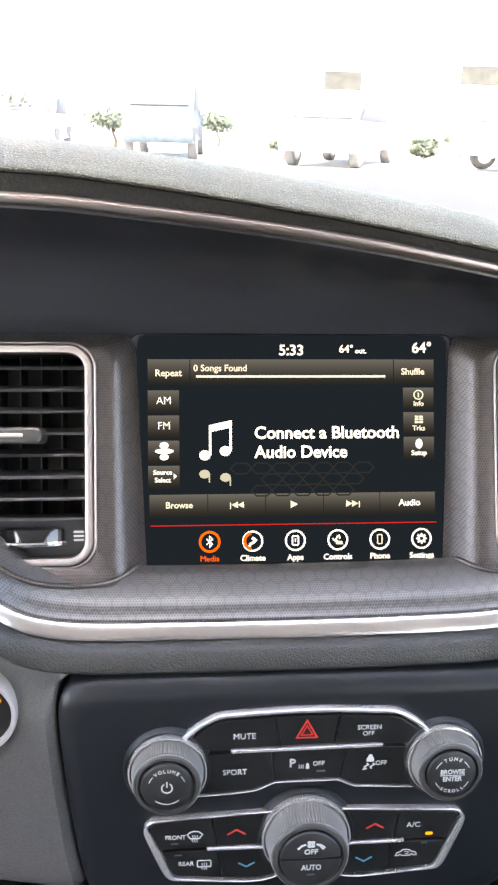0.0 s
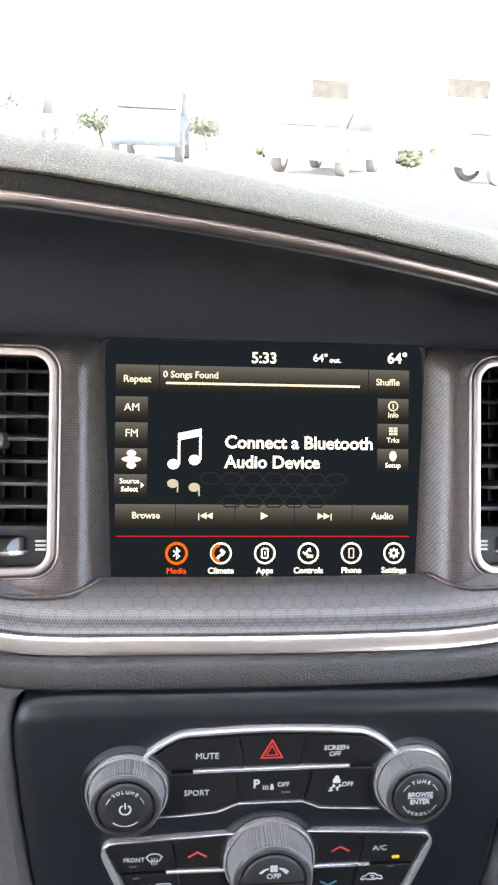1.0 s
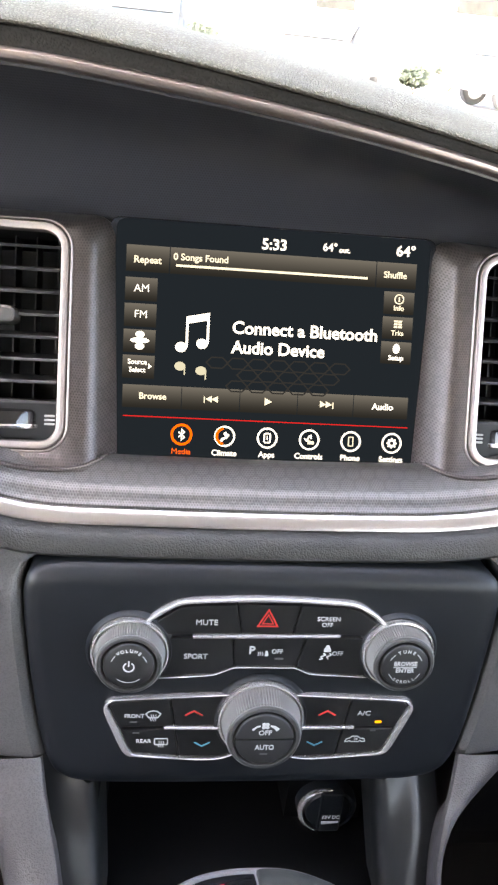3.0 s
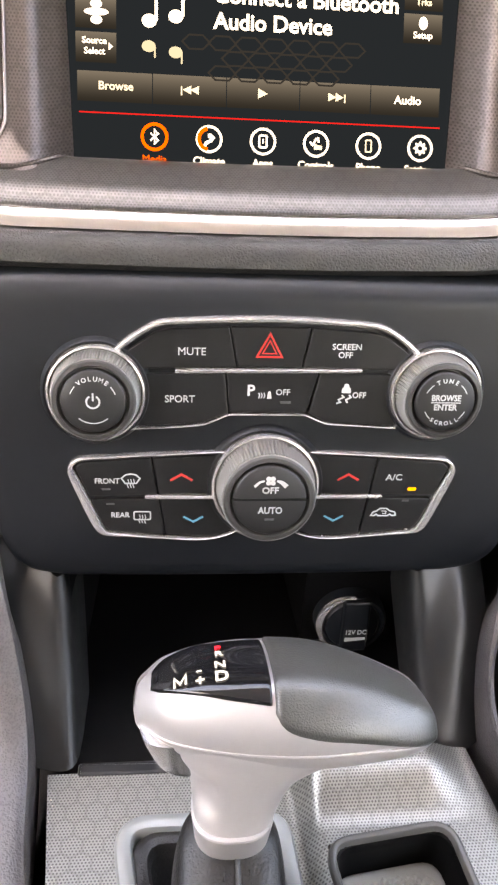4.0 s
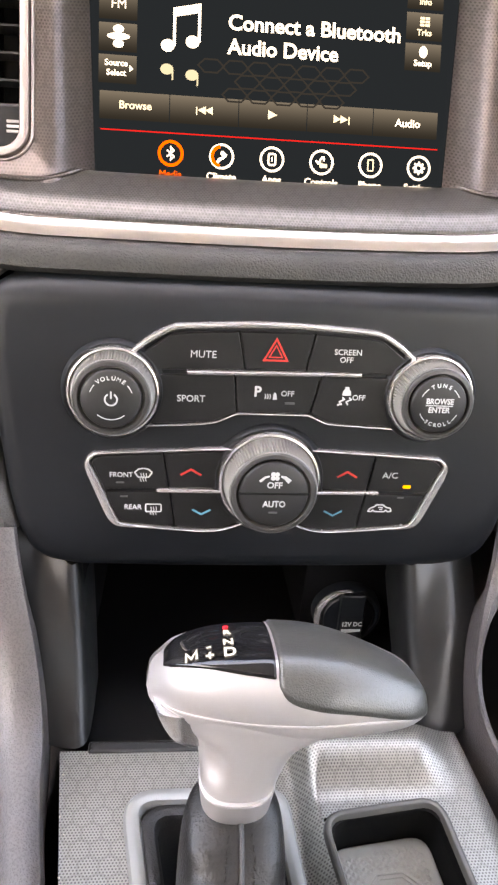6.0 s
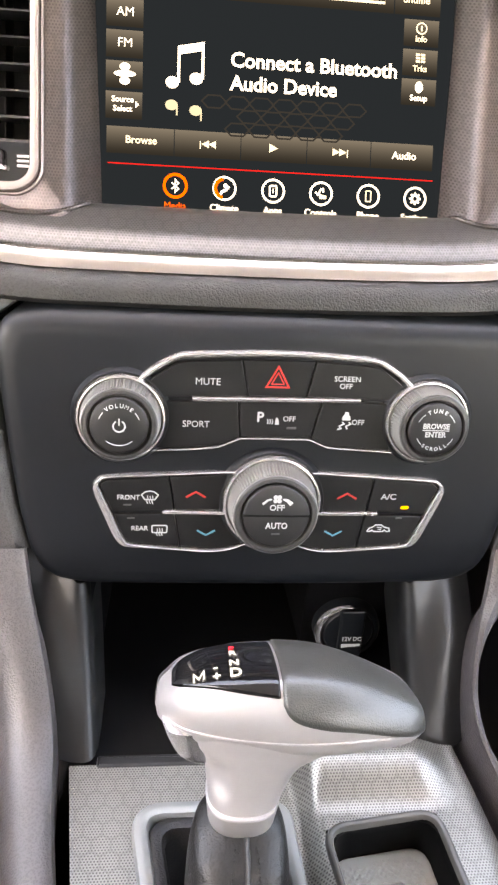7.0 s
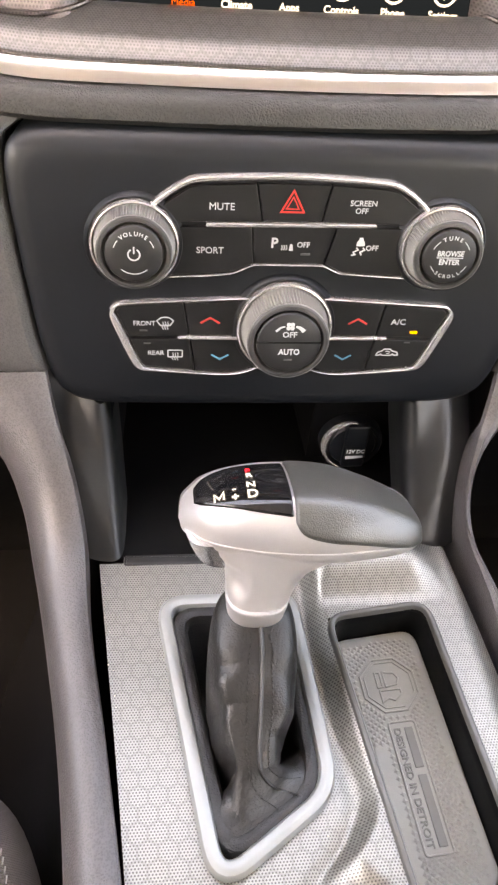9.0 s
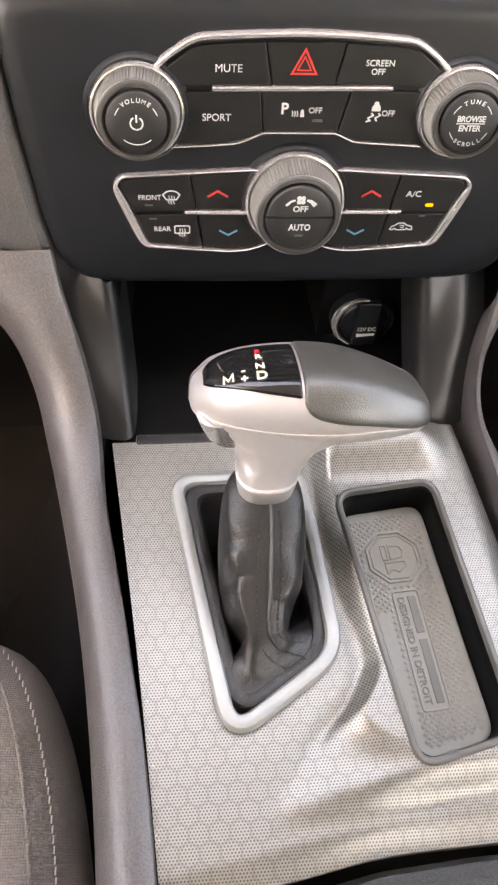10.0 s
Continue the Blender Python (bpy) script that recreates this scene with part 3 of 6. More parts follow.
# note sign and the message beside it
for x, y in ((-0.0521, 0.0492), (-0.0404, 0.0516)):
    flat("note_head", disc(x, y, 0.0033, 20, 0.0029), UI_WHITE, Z3)
for x, y0, y1 in ((-0.0494, 0.0492, 0.0665), (-0.0377, 0.0516, 0.0690)):
    flat("note_stem", rect(x - 0.0003, x + 0.0011, y0, y1), UI_WHITE, Z3)
flat("note_beam", [(-0.0497, 0.0622), (-0.0366, 0.0650), (-0.0366, 0.0692), (-0.0497, 0.0664)], UI_WHITE, Z3)
for x, y in ((-0.0523, 0.0385), (-0.0404, 0.0365)):
    flat("note_reflection", disc(x, y, 0.0031, 18, 0.0025), UI_DIM, Z3)
    flat("note_reflection", rect(x + 0.0023, x + 0.0031, y - 0.0048, y), UI_DIM, Z3)
say("Connect a Bluetooth", -0.0238, 0.0615, 0.0098, display, align="LEFT", fat=0.00026, width=0.0840)
say("Audio Device", -0.0236, 0.0505, 0.0098, display, align="LEFT", fat=0.00026, width=0.0540)
for k, word in enumerate(("Media", "Climate", "Apps", "Controls", "Phone", "Settings")):
    x, y = -0.0497 + 0.02454 * k, 0.0
    col = UI_ORANGE if k == 0 else UI_WHITE
    ring = part("menu_ring", ribbon(disc(x, y, 0.0055, 36), 0.0014 if k == 0 else 0.0011, SF, Z1, Z3, 0.00003, True), col, display)
    say(word, x, y - 0.0097, 0.0046, ring, col, fat=0.00015)
    if k == 0:
        part("menu_mark", ribbon([(x - 0.0018, y + 0.0016), (x + 0.0016, y - 0.0014), (x, y - 0.0030), (x, y + 0.0030), (x + 0.0016, y + 0.0014), (x - 0.0018, y - 0.0016)], 0.0007, SF, Z1, Z3, 0.00003), UI_WHITE, ring)
    elif k == 1:
        part("menu_mark", ribbon([(x + 0.0046 * math.cos(radians(a)), y + 0.0046 * math.sin(radians(a))) for a in range(100, 262, 10)], 0.0016, SF, Z1, Z3 + 0.0001, 0.00003), UI_ORANGE, ring)
        flat("menu_mark", disc(x + 0.0004, y + 0.0014, 0.0011, 12), UI_WHITE, Z3, ring)
        part("menu_mark", ribbon([(x + 0.0022, y + 0.0012), (x + 0.0008, y - 0.0006), (x - 0.0012, y - 0.0016), (x - 0.0020, y - 0.0030)], 0.0014, SF, Z1, Z3, 0.00003), UI_WHITE, ring)
    elif k == 2:
        part("menu_mark", ribbon(rounded(rect(x - 0.0017, x + 0.0017, y - 0.0026, y + 0.0026), 0.0008, 3), 0.0009, SF, Z1, Z3, 0.00003, True), UI_WHITE, ring)
        flat("menu_mark", rect(x - 0.0003, x + 0.0003, y - 0.0010, y + 0.0012), UI_WHITE, Z3, ring)
    elif k == 3:
        flat("menu_mark", rounded([(x - 0.0010, y - 0.0026), (x + 0.0028, y - 0.0026), (x + 0.0028, y - 0.0008), (x + 0.0006, y - 0.0006), (x - 0.0010, y + 0.0004)], 0.0004, 2), UI_CREAM, Z3, ring)
        part("menu_mark", ribbon([(x - 0.0030, y + 0.0008), (x - 0.0016, y - 0.0006), (x + 0.0002, y + 0.0026)], 0.0009, SF, Z1, Z3, 0.00003), UI_WHITE, ring)
        part("menu_mark", ribbon([(x + 0.0008, y + 0.0030), (x + 0.0012, y + 0.0006)], 0.0009, SF, Z1, Z3, 0.00003), UI_WHITE, ring)
    elif k == 4:
        part("menu_mark", ribbon(rounded(rect(x - 0.0013, x + 0.0013, y - 0.0026, y + 0.0026), 0.0004, 3), 0.0006, SF, Z1, Z3, 0.00003, True), UI_CREAM, ring)
    else:
        part("menu_mark", ribbon(disc(x, y, 0.0017, 24), 0.0012, SF, Z1, Z3, 0.00003, True), UI_WHITE, ring)
        for a in range(0, 360, 45):
            c, s = math.cos(radians(a)), math.sin(radians(a))
            flat("menu_mark", disc(x + 0.0026 * c, y + 0.0026 * s, 0.0006, 8), UI_WHITE, Z3, ring)


# ---- air vents ----
def air_vent(side):
    vent = anchor("air_vent", FF @ Vector((side * (VX0 + VX1) / 2, VY0, -0.02)), "black air vent with horizontal slats in a chrome frame", "air vent", "vents beside the display")
    loop = [(side * x, y) for x, y in ring_pts(VX0 + 0.0011, VX1 - 0.0011, VY0 + 0.0011, VY1 - 0.0011, 0.0112)]
    part("vent_frame", ribbon(loop, 0.0042, FF, -0.005, 0.0022, 0.0009, True), FRAME_CHROME, vent, "chrome vent frame")
    outer = [(side * x, y) for x, y in ring_pts(VX0 - 0.0024, VX1 + 0.0024, VY0 - 0.0024, VY1 + 0.0024, 0.0138)]
    part("frame_bead", ribbon(outer, 0.0014, FF, -0.004, 0.0012, 0.0006, True), BROW_CHROME, vent, "thin darker bead round the frame")
    rows = [[FF @ Vector((side * x, y, z)) for x, y in ring_pts(VX0 + 0.001, VX1 - 0.001, VY0 + 0.001, VY1 - 0.001, 0.011)] for z in (-0.0045, -0.055)]
    bm = grid(rows, closed_u=True)
    bm.faces.new([bm.verts.new(p) for p in rows[1]])
    part("duct", bm, PANEL_BLACK, vent)
    cx = side * (VX0 + VX1) / 2
    half = (VX1 - VX0) / 2 - 0.0012
    for k in range(1, 8):
        y = VY0 + 0.0230 + 0.0120 * k
        sec = [(-0.0065, y - 0.0006), (-0.0055, y - 0.0012), (-0.024, y + 0.0022), (-0.024, y + 0.0036), (-0.0070, y + 0.0004)]
        part("slat", grid([[FF @ Vector((cx + s * half, yy, zz)) for zz, yy in sec] for s in steps(-1, 1, 3)], closed_u=True, cap=True), VENT_GREY, vent)
    for k in range(9):
        x = cx + (k - 4) * 0.0118
        part("inner_fin", prism([(x - 0.0005, VY0 + 0.02), (x + 0.0005, VY0 + 0.02), (x + 0.0005, VY1 - 0.002), (x - 0.0005, VY1 - 0.002)], FF, -0.045, -0.027, 0.0002), PANEL_BLACK, vent)
    yt = VY0 + 0.0696
    t = part("vent_tab", prism(rounded(rect(cx - 0.0300, cx + 0.0300, yt - 0.0046, yt + 0.0046), 0.0044, 5), FF, -0.012, 0.0035, 0.0016), KNOB_DARK, vent)
    part("tab_accent", prism(rounded(rect(cx - 0.0200, cx + 0.0200, yt - 0.0016, yt + 0.0010), 0.0010, 3), FF, 0.003, 0.0042, 0.0005), BRIGHT, t, "chrome accent")
    # sill with the thumb wheel
    part("sill", prism(rounded(rect(cx - half, cx + half, VY0 + 0.001, VY0 + 0.0250), 0.004, 3), FF, -0.03, -0.006, 0.002), PANEL_BLACK, vent)
    wx = side * (VX0 + 0.0340)
    wf = FF @ pose(wx, VY0 + 0.0146, -0.0195, 90, 0, 0)
    w = part("thumb_wheel", lathe([(0.0120, -0.0052), (0.0215, -0.0050), (0.0230, -0.0040), (0.0234, -0.0026), (0.0234, 0.0034), (0.0222, 0.0046), (0.0120, 0.0050)], wf, 0, 0, 72), GLOSS_BLACK, vent)
    part("wheel_band", lathe([(0.0220, 0.0026), (0.0241, 0.0028), (0.0245, 0.0038), (0.0240, 0.0050), (0.0220, 0.0052)], wf, 0, 0, 72), BRIGHT, w, "chrome lower edge")
    for a in steps(200, 340, 15):
        c, q = math.cos(radians(a)), math.sin(radians(a))
        part("grip_rib", prism([(0.0230 * c - 0.0005 * q, 0.0230 * q + 0.0005 * c), (0.0230 * c + 0.0005 * q, 0.0230 * q - 0.0005 * c), (0.0239 * c + 0.0005 * q, 0.0239 * q - 0.0005 * c), (0.0239 * c - 0.0005 * q, 0.0239 * q + 0.0005 * c)], wf, -0.0030, 0.0022, 0.0002), GLOSS_BLACK, w)
    for k in range(3):
        part("airflow_mark", prism(rounded(rect(side * (VX0 + 0.0075) - 0.0028, side * (VX0 + 0.0075) + 0.0028, VY0 + 0.0115 + 0.0022 * k, VY0 + 0.0127 + 0.0022 * k), 0.0004, 2), FF, -0.0062, -0.0052, 0.0002), LEGEND, vent)
    return vent


air_vent(-1)
air_vent(1)

# ---- control panel ----
panel = anchor("control_panel", PF @ Vector((0, -0.11, -0.02)), "black audio and climate control panel with three knobs", "control panel")
RIM = [(0.0, -0.030), (0.0, -0.0070), (0.0007, -0.0054), (0.0020, -0.0040), (0.0042, -0.0031)] + [(d, -0.0025 - 0.0006 * (1 - ease(0.004, 0.009, d))) for d in steps(0.0055, 0.042, 26)]
fine_edge = rounded(PANEL_EDGE, 0.004, 3)


def plate_point(p, d, z):
    """A point of the faceplate, d in from its edge: rolled back at the top and tucked under at the foot."""
    x, y = p[0] * (1 - d / 0.1285), -0.0416 + (p[1] + 0.0416) * (1 - d / 0.0713)
    back = 0.0066 * (max(0.0, y - 0.0165) / 0.0132) ** 2 + 0.0040 * (max(0.0, -0.0800 - y) / 0.0328) ** 2
    return PF @ Vector((x, y, z - back))


part("faceplate", grid([[plate_point(p, d, z) for p in fine_edge] for d, z in RIM], closed_u=True, cap=True), PANEL_BLACK, panel, "soft black faceplate", 60)


def glide(pts, ws=None, n=5):
    """A line drawn smoothly through points, with widths that follow."""
    out, wo, k = [], [], len(pts)
    for i in range(k - 1):
        p0, p1, p2, p3 = (Vector(pts[min(k - 1, max(0, q))]) for q in (i - 1, i, i + 1, i + 2))
        for t in (q / n for q in range(n)):
            out.append(0.5 * (2 * p1 + (p2 - p0) * t + (2 * p0 - 5 * p1 + 4 * p2 - p3) * t * t + (3 * p1 - p0 - 3 * p2 + p3) * t ** 3))
            wo.append(ws[i] + (ws[i + 1] - ws[i]) * t if ws else 0)
    out.append(Vector(pts[-1]))
    wo.append(ws[-1] if ws else 0)
    return [(p.x, p.y) for p in out], wo


def key(name, pts, r=0.0006, label=""):
    return part(name, prism(rounded(ccw(pts), r, 2), PF, -0.0035, 0.0, 0.0005), BUTTON_BLACK, panel, label)


def legend(text, x, y, size, parent, material=None, fat=0.00003, width=0.0, z=0.00008):
    return letters("legend", text, PF, x, y, size, z, material or LEGEND, parent, "CENTER", fat, width)


def mark(pts, parent, material=None, w=0.0, closed=False, z=0.0001, fr=None):
    bm = ribbon(pts, w, fr or PF, z - 0.0001, z, 0.00003, closed) if w else prism(pts, fr or PF, z - 0.0001, z, 0.00002)
    return part("symbol", bm, material or LEGEND, parent)


mute = [(-0.0482, 0.0056), (-0.0422, 0.0068), (-0.0181, 0.0080), (-0.0147, -0.0088), (-0.0540, -0.0100), (-0.0560, -0.0075), (-0.0605, -0.0030)]
k = key("mute_button", mute)
legend("MUTE", -0.0333, -0.0025, 0.0046, k, width=0.0114)
k = key("hazard_button", [(-0.0174, 0.0082), (0.0161, 0.0084), (0.0129, -0.0084), (-0.0141, -0.0087)])
for r, w in ((0.0065, 0.0008), (0.0036, 0.0005)):
    mark([(-0.0009 + r * math.cos(radians(a)) * 0.94, -0.0010 + r * math.sin(radians(a))) for a in (90, 210, 330)], k, LEGEND_RED, w, True)
k = key("screen_off_button", [(0.0481, 0.0056), (0.0421, 0.0068), (0.0169, 0.0082), (0.0136, -0.0084), (0.0535, -0.0094), (0.0555, -0.0070), (0.0600, -0.0030)])
legend("SCREEN", 0.0319, 0.0004, 0.0036, k, width=0.0125)
legend("OFF", 0.0314, -0.0031, 0.0036, k, width=0.0060)
k = key("sport_button", [(-0.0538, -0.0122), (-0.0192, -0.0118), (-0.0176, -0.0290), (-0.0285, -0.0335), (-0.0575, -0.0352), (-0.0545, -0.0310), (-0.0525, -0.0220)])
legend("SPORT", -0.0382, -0.0230, 0.0044, k, width=0.0126)
k = key("parking_button", [(-0.0186, -0.0118), (0.0204, -0.0109), (0.0163, -0.0285), (-0.0170, -0.0287)])
legend("P", -0.0082, -0.0190, 0.0066, k, fat=0.00016)
legend("OFF", 0.0056, -0.0196, 0.0036, k, width=0.0060)
for i in range(3):
    mark([(-0.0048 + 0.0011 * i, -0.0198), (-0.0043 + 0.0011 * i, -0.0210), (-0.0048 + 0.0011 * i, -0.0222)], k, None, 0.0004)
mark([(-0.0012, -0.0224), (0.0008, -0.0224), (0.0004, -0.0196), (-0.0004, -0.0190), (-0.0008, -0.0196)], k)
mark(rect(0.0046, 0.0092, -0.0246, -0.0234), k, LEGEND_DIM)
k = key("traction_button", [(0.0212, -0.0109), (0.0533, -0.0112), (0.0522, -0.0220), (0.0560, -0.0343), (0.0252, -0.0328), (0.0171, -0.0287)])
legend("OFF", 0.0388, -0.0206, 0.0036, k, width=0.0060)
mark(rounded([(0.0309, -0.0196), (0.0351, -0.0196), (0.0348, -0.0172), (0.0312, -0.0172)], 0.0005, 2), k)
mark([(0.0317, -0.0172), (0.0343, -0.0172), (0.0338, -0.0155), (0.0322, -0.0155)], k)
for x in (0.0311, 0.0343):
    mark([(x, -0.0204), (x + 0.0010, -0.0214), (x - 0.0012, -0.0226), (x - 0.0004, -0.0240)], k, None, 0.0007)
mark([(0.0290, -0.0242), (0.0312, -0.0236)], k, None, 0.0007)


def lower_keys(side):
    def f(pts):
        return [(side * x, y) for x, y in pts]
    outer_top = key("defrost_button" if side < 0 else "cooling_button", f([(0.0828, -0.0540), (0.0800, -0.0516), (0.0506, -0.0496), (0.0478, -0.0668), (0.0772, -0.0676)]), 0.0012)
    outer_low = key("rear_defrost_button" if side < 0 else "recirculation_button", f([(0.0764, -0.0690), (0.0474, -0.0688), (0.0446, -0.0862), (0.0690, -0.0842), (0.0720, -0.0808)]), 0.0012)
    up = key("temperature_up_button", f([(0.0498, -0.0496), (0.0190, -0.0478), (0.0228, -0.0570), (0.0232, -0.0664), (0.0470, -0.0668)]))
    down = key("temperature_down_button", f([(0.0466, -0.0689), (0.0232, -0.0686), (0.0205, -0.0770), (0.0130, -0.0835), (0.0225, -0.0872), (0.0438, -0.0863)]))
    x = side * 0.0372
    mark([(x - 0.0048, -0.0600), (x, -0.0572), (x + 0.0048, -0.0600)], up, LEGEND_RED, 0.0010)
    x = side * 0.0318
    mark([(x - 0.0044, -0.0775), (x, -0.0800), (x + 0.0044, -0.0775)], down, LEGEND_BLUE, 0.0009)
    wide = [(0.0190, -0.0466), (0.0500, -0.0482), (0.0775, -0.0498), (0.0826, -0.0512), (0.0848, -0.0545), (0.0836, -0.0590), (0.0790, -0.0700), (0.0748, -0.0800), (0.0724, -0.0838), (0.0690, -0.0856), (0.0560, -0.0868), (0.0410, -0.0880), (0.0320, -0.0886), (0.0240, -0.0882), (0.0170, -0.0865), (0.0105, -0.0835)]
    ws = [0.0008, 0.0012, 0.0014, 0.0016, 0.0022, 0.0034, 0.0038, 0.0038, 0.0032, 0.0018, 0.0012, 0.0010, 0.0009, 0.0008, 0.0007, 0.0005]
    wide, ws = glide(f(wide), ws)
    part("chrome_outline", ribbon(wide, ws, PF, -0.0035, 0.0012, 0.0006), TRIM_SILVER, panel, "chrome outline")
    part("chrome_bar", ribbon(f([(0.0225, -0.0680), (0.0530, -0.0677)]), 0.0018, PF, -0.003, 0.0012, 0.0005), TRIM_SILVER, panel, "chrome bar")
    return outer_top, outer_low


a, c = lower_keys(-1)
legend("FRONT", -0.0694, -0.0604, 0.0034, a, width=0.0106)
mark([(-0.0632, -0.0590), (-0.0614, -0.0574), (-0.0592, -0.0570), (-0.0570, -0.0574), (-0.0552, -0.0590), (-0.0568, -0.0614), (-0.0616, -0.0614)], a, None, 0.0006, True)
for x in (-0.0604, -0.0592, -0.0580):
    mark([(x, -0.0594), (x + 0.0003, -0.0608), (x - 0.0003, -0.0622), (x + 0.0002, -0.0636)], a, None, 0.0004)
mark(rect(-0.0718, -0.0680, -0.0646, -0.0637), a, LEGEND_DIM)
legend("REAR", -0.0640, -0.0766, 0.0034, c, width=0.0080)
mark(rounded(rect(-0.0580, -0.0508, -0.0788, -0.0750), 0.0006, 2), c, None, 0.0006, True)
for x in (-0.0556, -0.0544, -0.0532):
    mark([(x, -0.0764), (x + 0.0003, -0.0778), (x - 0.0003, -0.0792), (x + 0.0002, -0.0806)], c, None, 0.0004)
mark(rect(-0.0700, -0.0664, -0.0716, -0.0707), c, LEGEND_DIM)
a, c = lower_keys(1)
legend("A/C", 0.0582, -0.0588, 0.0042, a, width=0.0076)
part("indicator_lamp", prism(rounded(rect(0.0650, 0.0690, -0.0652, -0.0636), 0.0007, 3), PF, -0.001, 0.0003, 0.0002), AMBER, a, "lit amber lamp")
mark([(0.0492, -0.0774), (0.0500, -0.0758), (0.0518, -0.0752), (0.0532, -0.0740), (0.0562, -0.0740), (0.0578, -0.0752), (0.0602, -0.0758), (0.0606, -0.0774), (0.0590, -0.0776), (0.0580, -0.0768), (0.0570, -0.0776), (0.0526, -0.0776), (0.0516, -0.0768), (0.0506, -0.0776)], c, None, 0.0006, True)
mark([(0.0540, -0.0752), (0.0562, -0.0754), (0.0560, -0.0766), (0.0545, -0.0764)], c, None, 0.0004)
mark(rect(0.0630, 0.0662, -0.0706, -0.0697), c, LEGEND_DIM)

top_line = [(-0.0660, -0.0024), (-0.0580, 0.0040), (-0.0508, 0.0085), (-0.0465, 0.0103), (-0.0420, 0.0110), (-0.0200, 0.0122), (0.0, 0.0127), (0.0200, 0.0122), (0.0405, 0.0110), (0.0455, 0.0103), (0.0500, 0.0085), (0.0570, 0.0040), (0.0645, -0.0024)]
part("chrome_outline", ribbon(glide([(x, y - 0.0012) for x, y in top_line])[0], 0.0026, PF, -0.0035, 0.0014, 0.0010), TRIM_SILVER, panel, "chrome outline over the upper buttons")
part("chrome_bar", ribbon([(-0.0402, -0.0107), (0.0, -0.0102), (0.0389, -0.0097)], 0.0018, PF, -0.003, 0.0012, 0.0005), TRIM_SILVER, panel, "chrome bar between the button rows")
low_line = [(-0.0585, -0.0363), (-0.0420, -0.0356), (-0.0290, -0.0344), (-0.0245, -0.0330), (-0.0180, -0.0301), (-0.0150, -0.0297), (0.0130, -0.0297), (0.0165, -0.0300), (0.0235, -0.0330), (0.0280, -0.0338), (0.0565, -0.0354)]
part("chrome_outline", ribbon(glide(low_line)[0], 0.0007, PF, -0.0035, 0.0004, 0.0002), TRIM_SILVER, panel, "thin chrome outline")


def knob(cx, cy, r, cap_r, height, name):
    k = part(name, lathe([(r * 0.94, -0.003), (r * 0.93, 0.0025), (r * 0.915, 0.0036), (r * 0.865, height - 0.0034), (r * 0.85, height - 0.0024), (r * 0.83, height - 0.0022), (r * 0.5, height - 0.0050)], PF, cx, cy, 168, 1, 0.0010, (2, 3)), KNOB_GREY, panel, "dark grey ribbed rotary knob", 40)
    part("front_ring", lathe([(r * 0.835, height - 0.0040), (r * 0.83, height - 0.0018), (r * 0.80, height - 0.0010), (r * 0.73, height - 0.0008), (r * 0.70, height - 0.0016), (r * 0.685, height - 0.0040)], PF, cx, cy, 72), KNOB_DARK, k, "smooth dark grey front ring")
    part("chrome_ring", lathe([(r * 0.93, -0.003), (r * 1.02, -0.003), (r * 1.02, 0.0016), (r * 1.005, 0.0030), (r * 0.965, 0.0032), (r * 0.925, 0.0016)], PF, cx, cy, 72), TRIM_SILVER, k, "chrome ring")
    part("collar", lathe([(r * 1.18, -0.0036), (r * 1.14, -0.0012), (r * 1.08, 0.0003), (r * 1.035, 0.0), (r * 1.03, -0.003)], PF, cx, cy, 72), PANEL_BLACK, k)
    cap = part("cap", lathe([(cap_r, height - 0.004), (cap_r, height - 0.0010), (cap_r * 0.975, height - 0.0003), (cap_r * 0.94, height), (cap_r * 0.4, height + 0.0002)], PF, cx, cy, 64), CAP_BLACK, k, "satin black cap")
    return cap


def arc_text(text, cx, cy, r, a0, a1, size, z, parent):
    """Letters set round a knob from angle a0 to a1 (degrees)."""
    for ch, a in zip(text, steps(a0, a1, len(text))):
        turn = a - 90 if a0 > a1 else a + 90
        fr = PF @ pose(cx + r * math.cos(radians(a)), cy + r * math.sin(radians(a)), 0, 0, 0, turn)
        letters("legend", ch, fr, 0, 0, size, z, LEGEND, parent, "CENTER", 0.00006)


def arc_mark(cx, cy, r, a0, a1, w, z, parent):
    mark([(cx + r * math.cos(radians(a)), cy + r * math.sin(radians(a))) for a in steps(a0, a1, 9)], parent, None, w, z=z)


VOL, TUNE, FAN = (-0.0728, -0.0203), (0.0722, -0.0192), (-0.0002, -0.0620)
cap = knob(*VOL, 0.0201, 0.0131, 0.0140, "volume_knob")
z = 0.0144
arc_text("VOLUME", *VOL, 0.0094, 125, 55, 0.0026, z, cap)
arc_mark(*VOL, 0.0094, 160, 138, 0.0004, z, cap)
arc_mark(*VOL, 0.0094, 42, 20, 0.0004, z, cap)
arc_mark(*VOL, 0.0090, 230, 310, 0.0004, z, cap)
mark([(VOL[0] + 0.0026 * math.cos(radians(a)), VOL[1] + 0.0026 * math.sin(radians(a))) for a in range(120, 421, 15)], cap, None, 0.0007, z=z)
mark([(VOL[0], VOL[1] + 0.0036), (VOL[0], VOL[1] + 0.0004)], cap, None, 0.0007, z=z)
cap = knob(*TUNE, 0.0197, 0.0129, 0.0140, "tune_knob")
arc_text("TUNE", *TUNE, 0.0092, 115, 65, 0.0026, z, cap)
letters("legend", "BROWSE", PF, TUNE[0], TUNE[1] + 0.0018, 0.0036, z, LEGEND, cap, "CENTER", 0.0001, 0.0126)
mark(rect(TUNE[0] - 0.0064, TUNE[0] + 0.0064, TUNE[1] - 0.0003, TUNE[1] + 0.0001), cap, z=z)
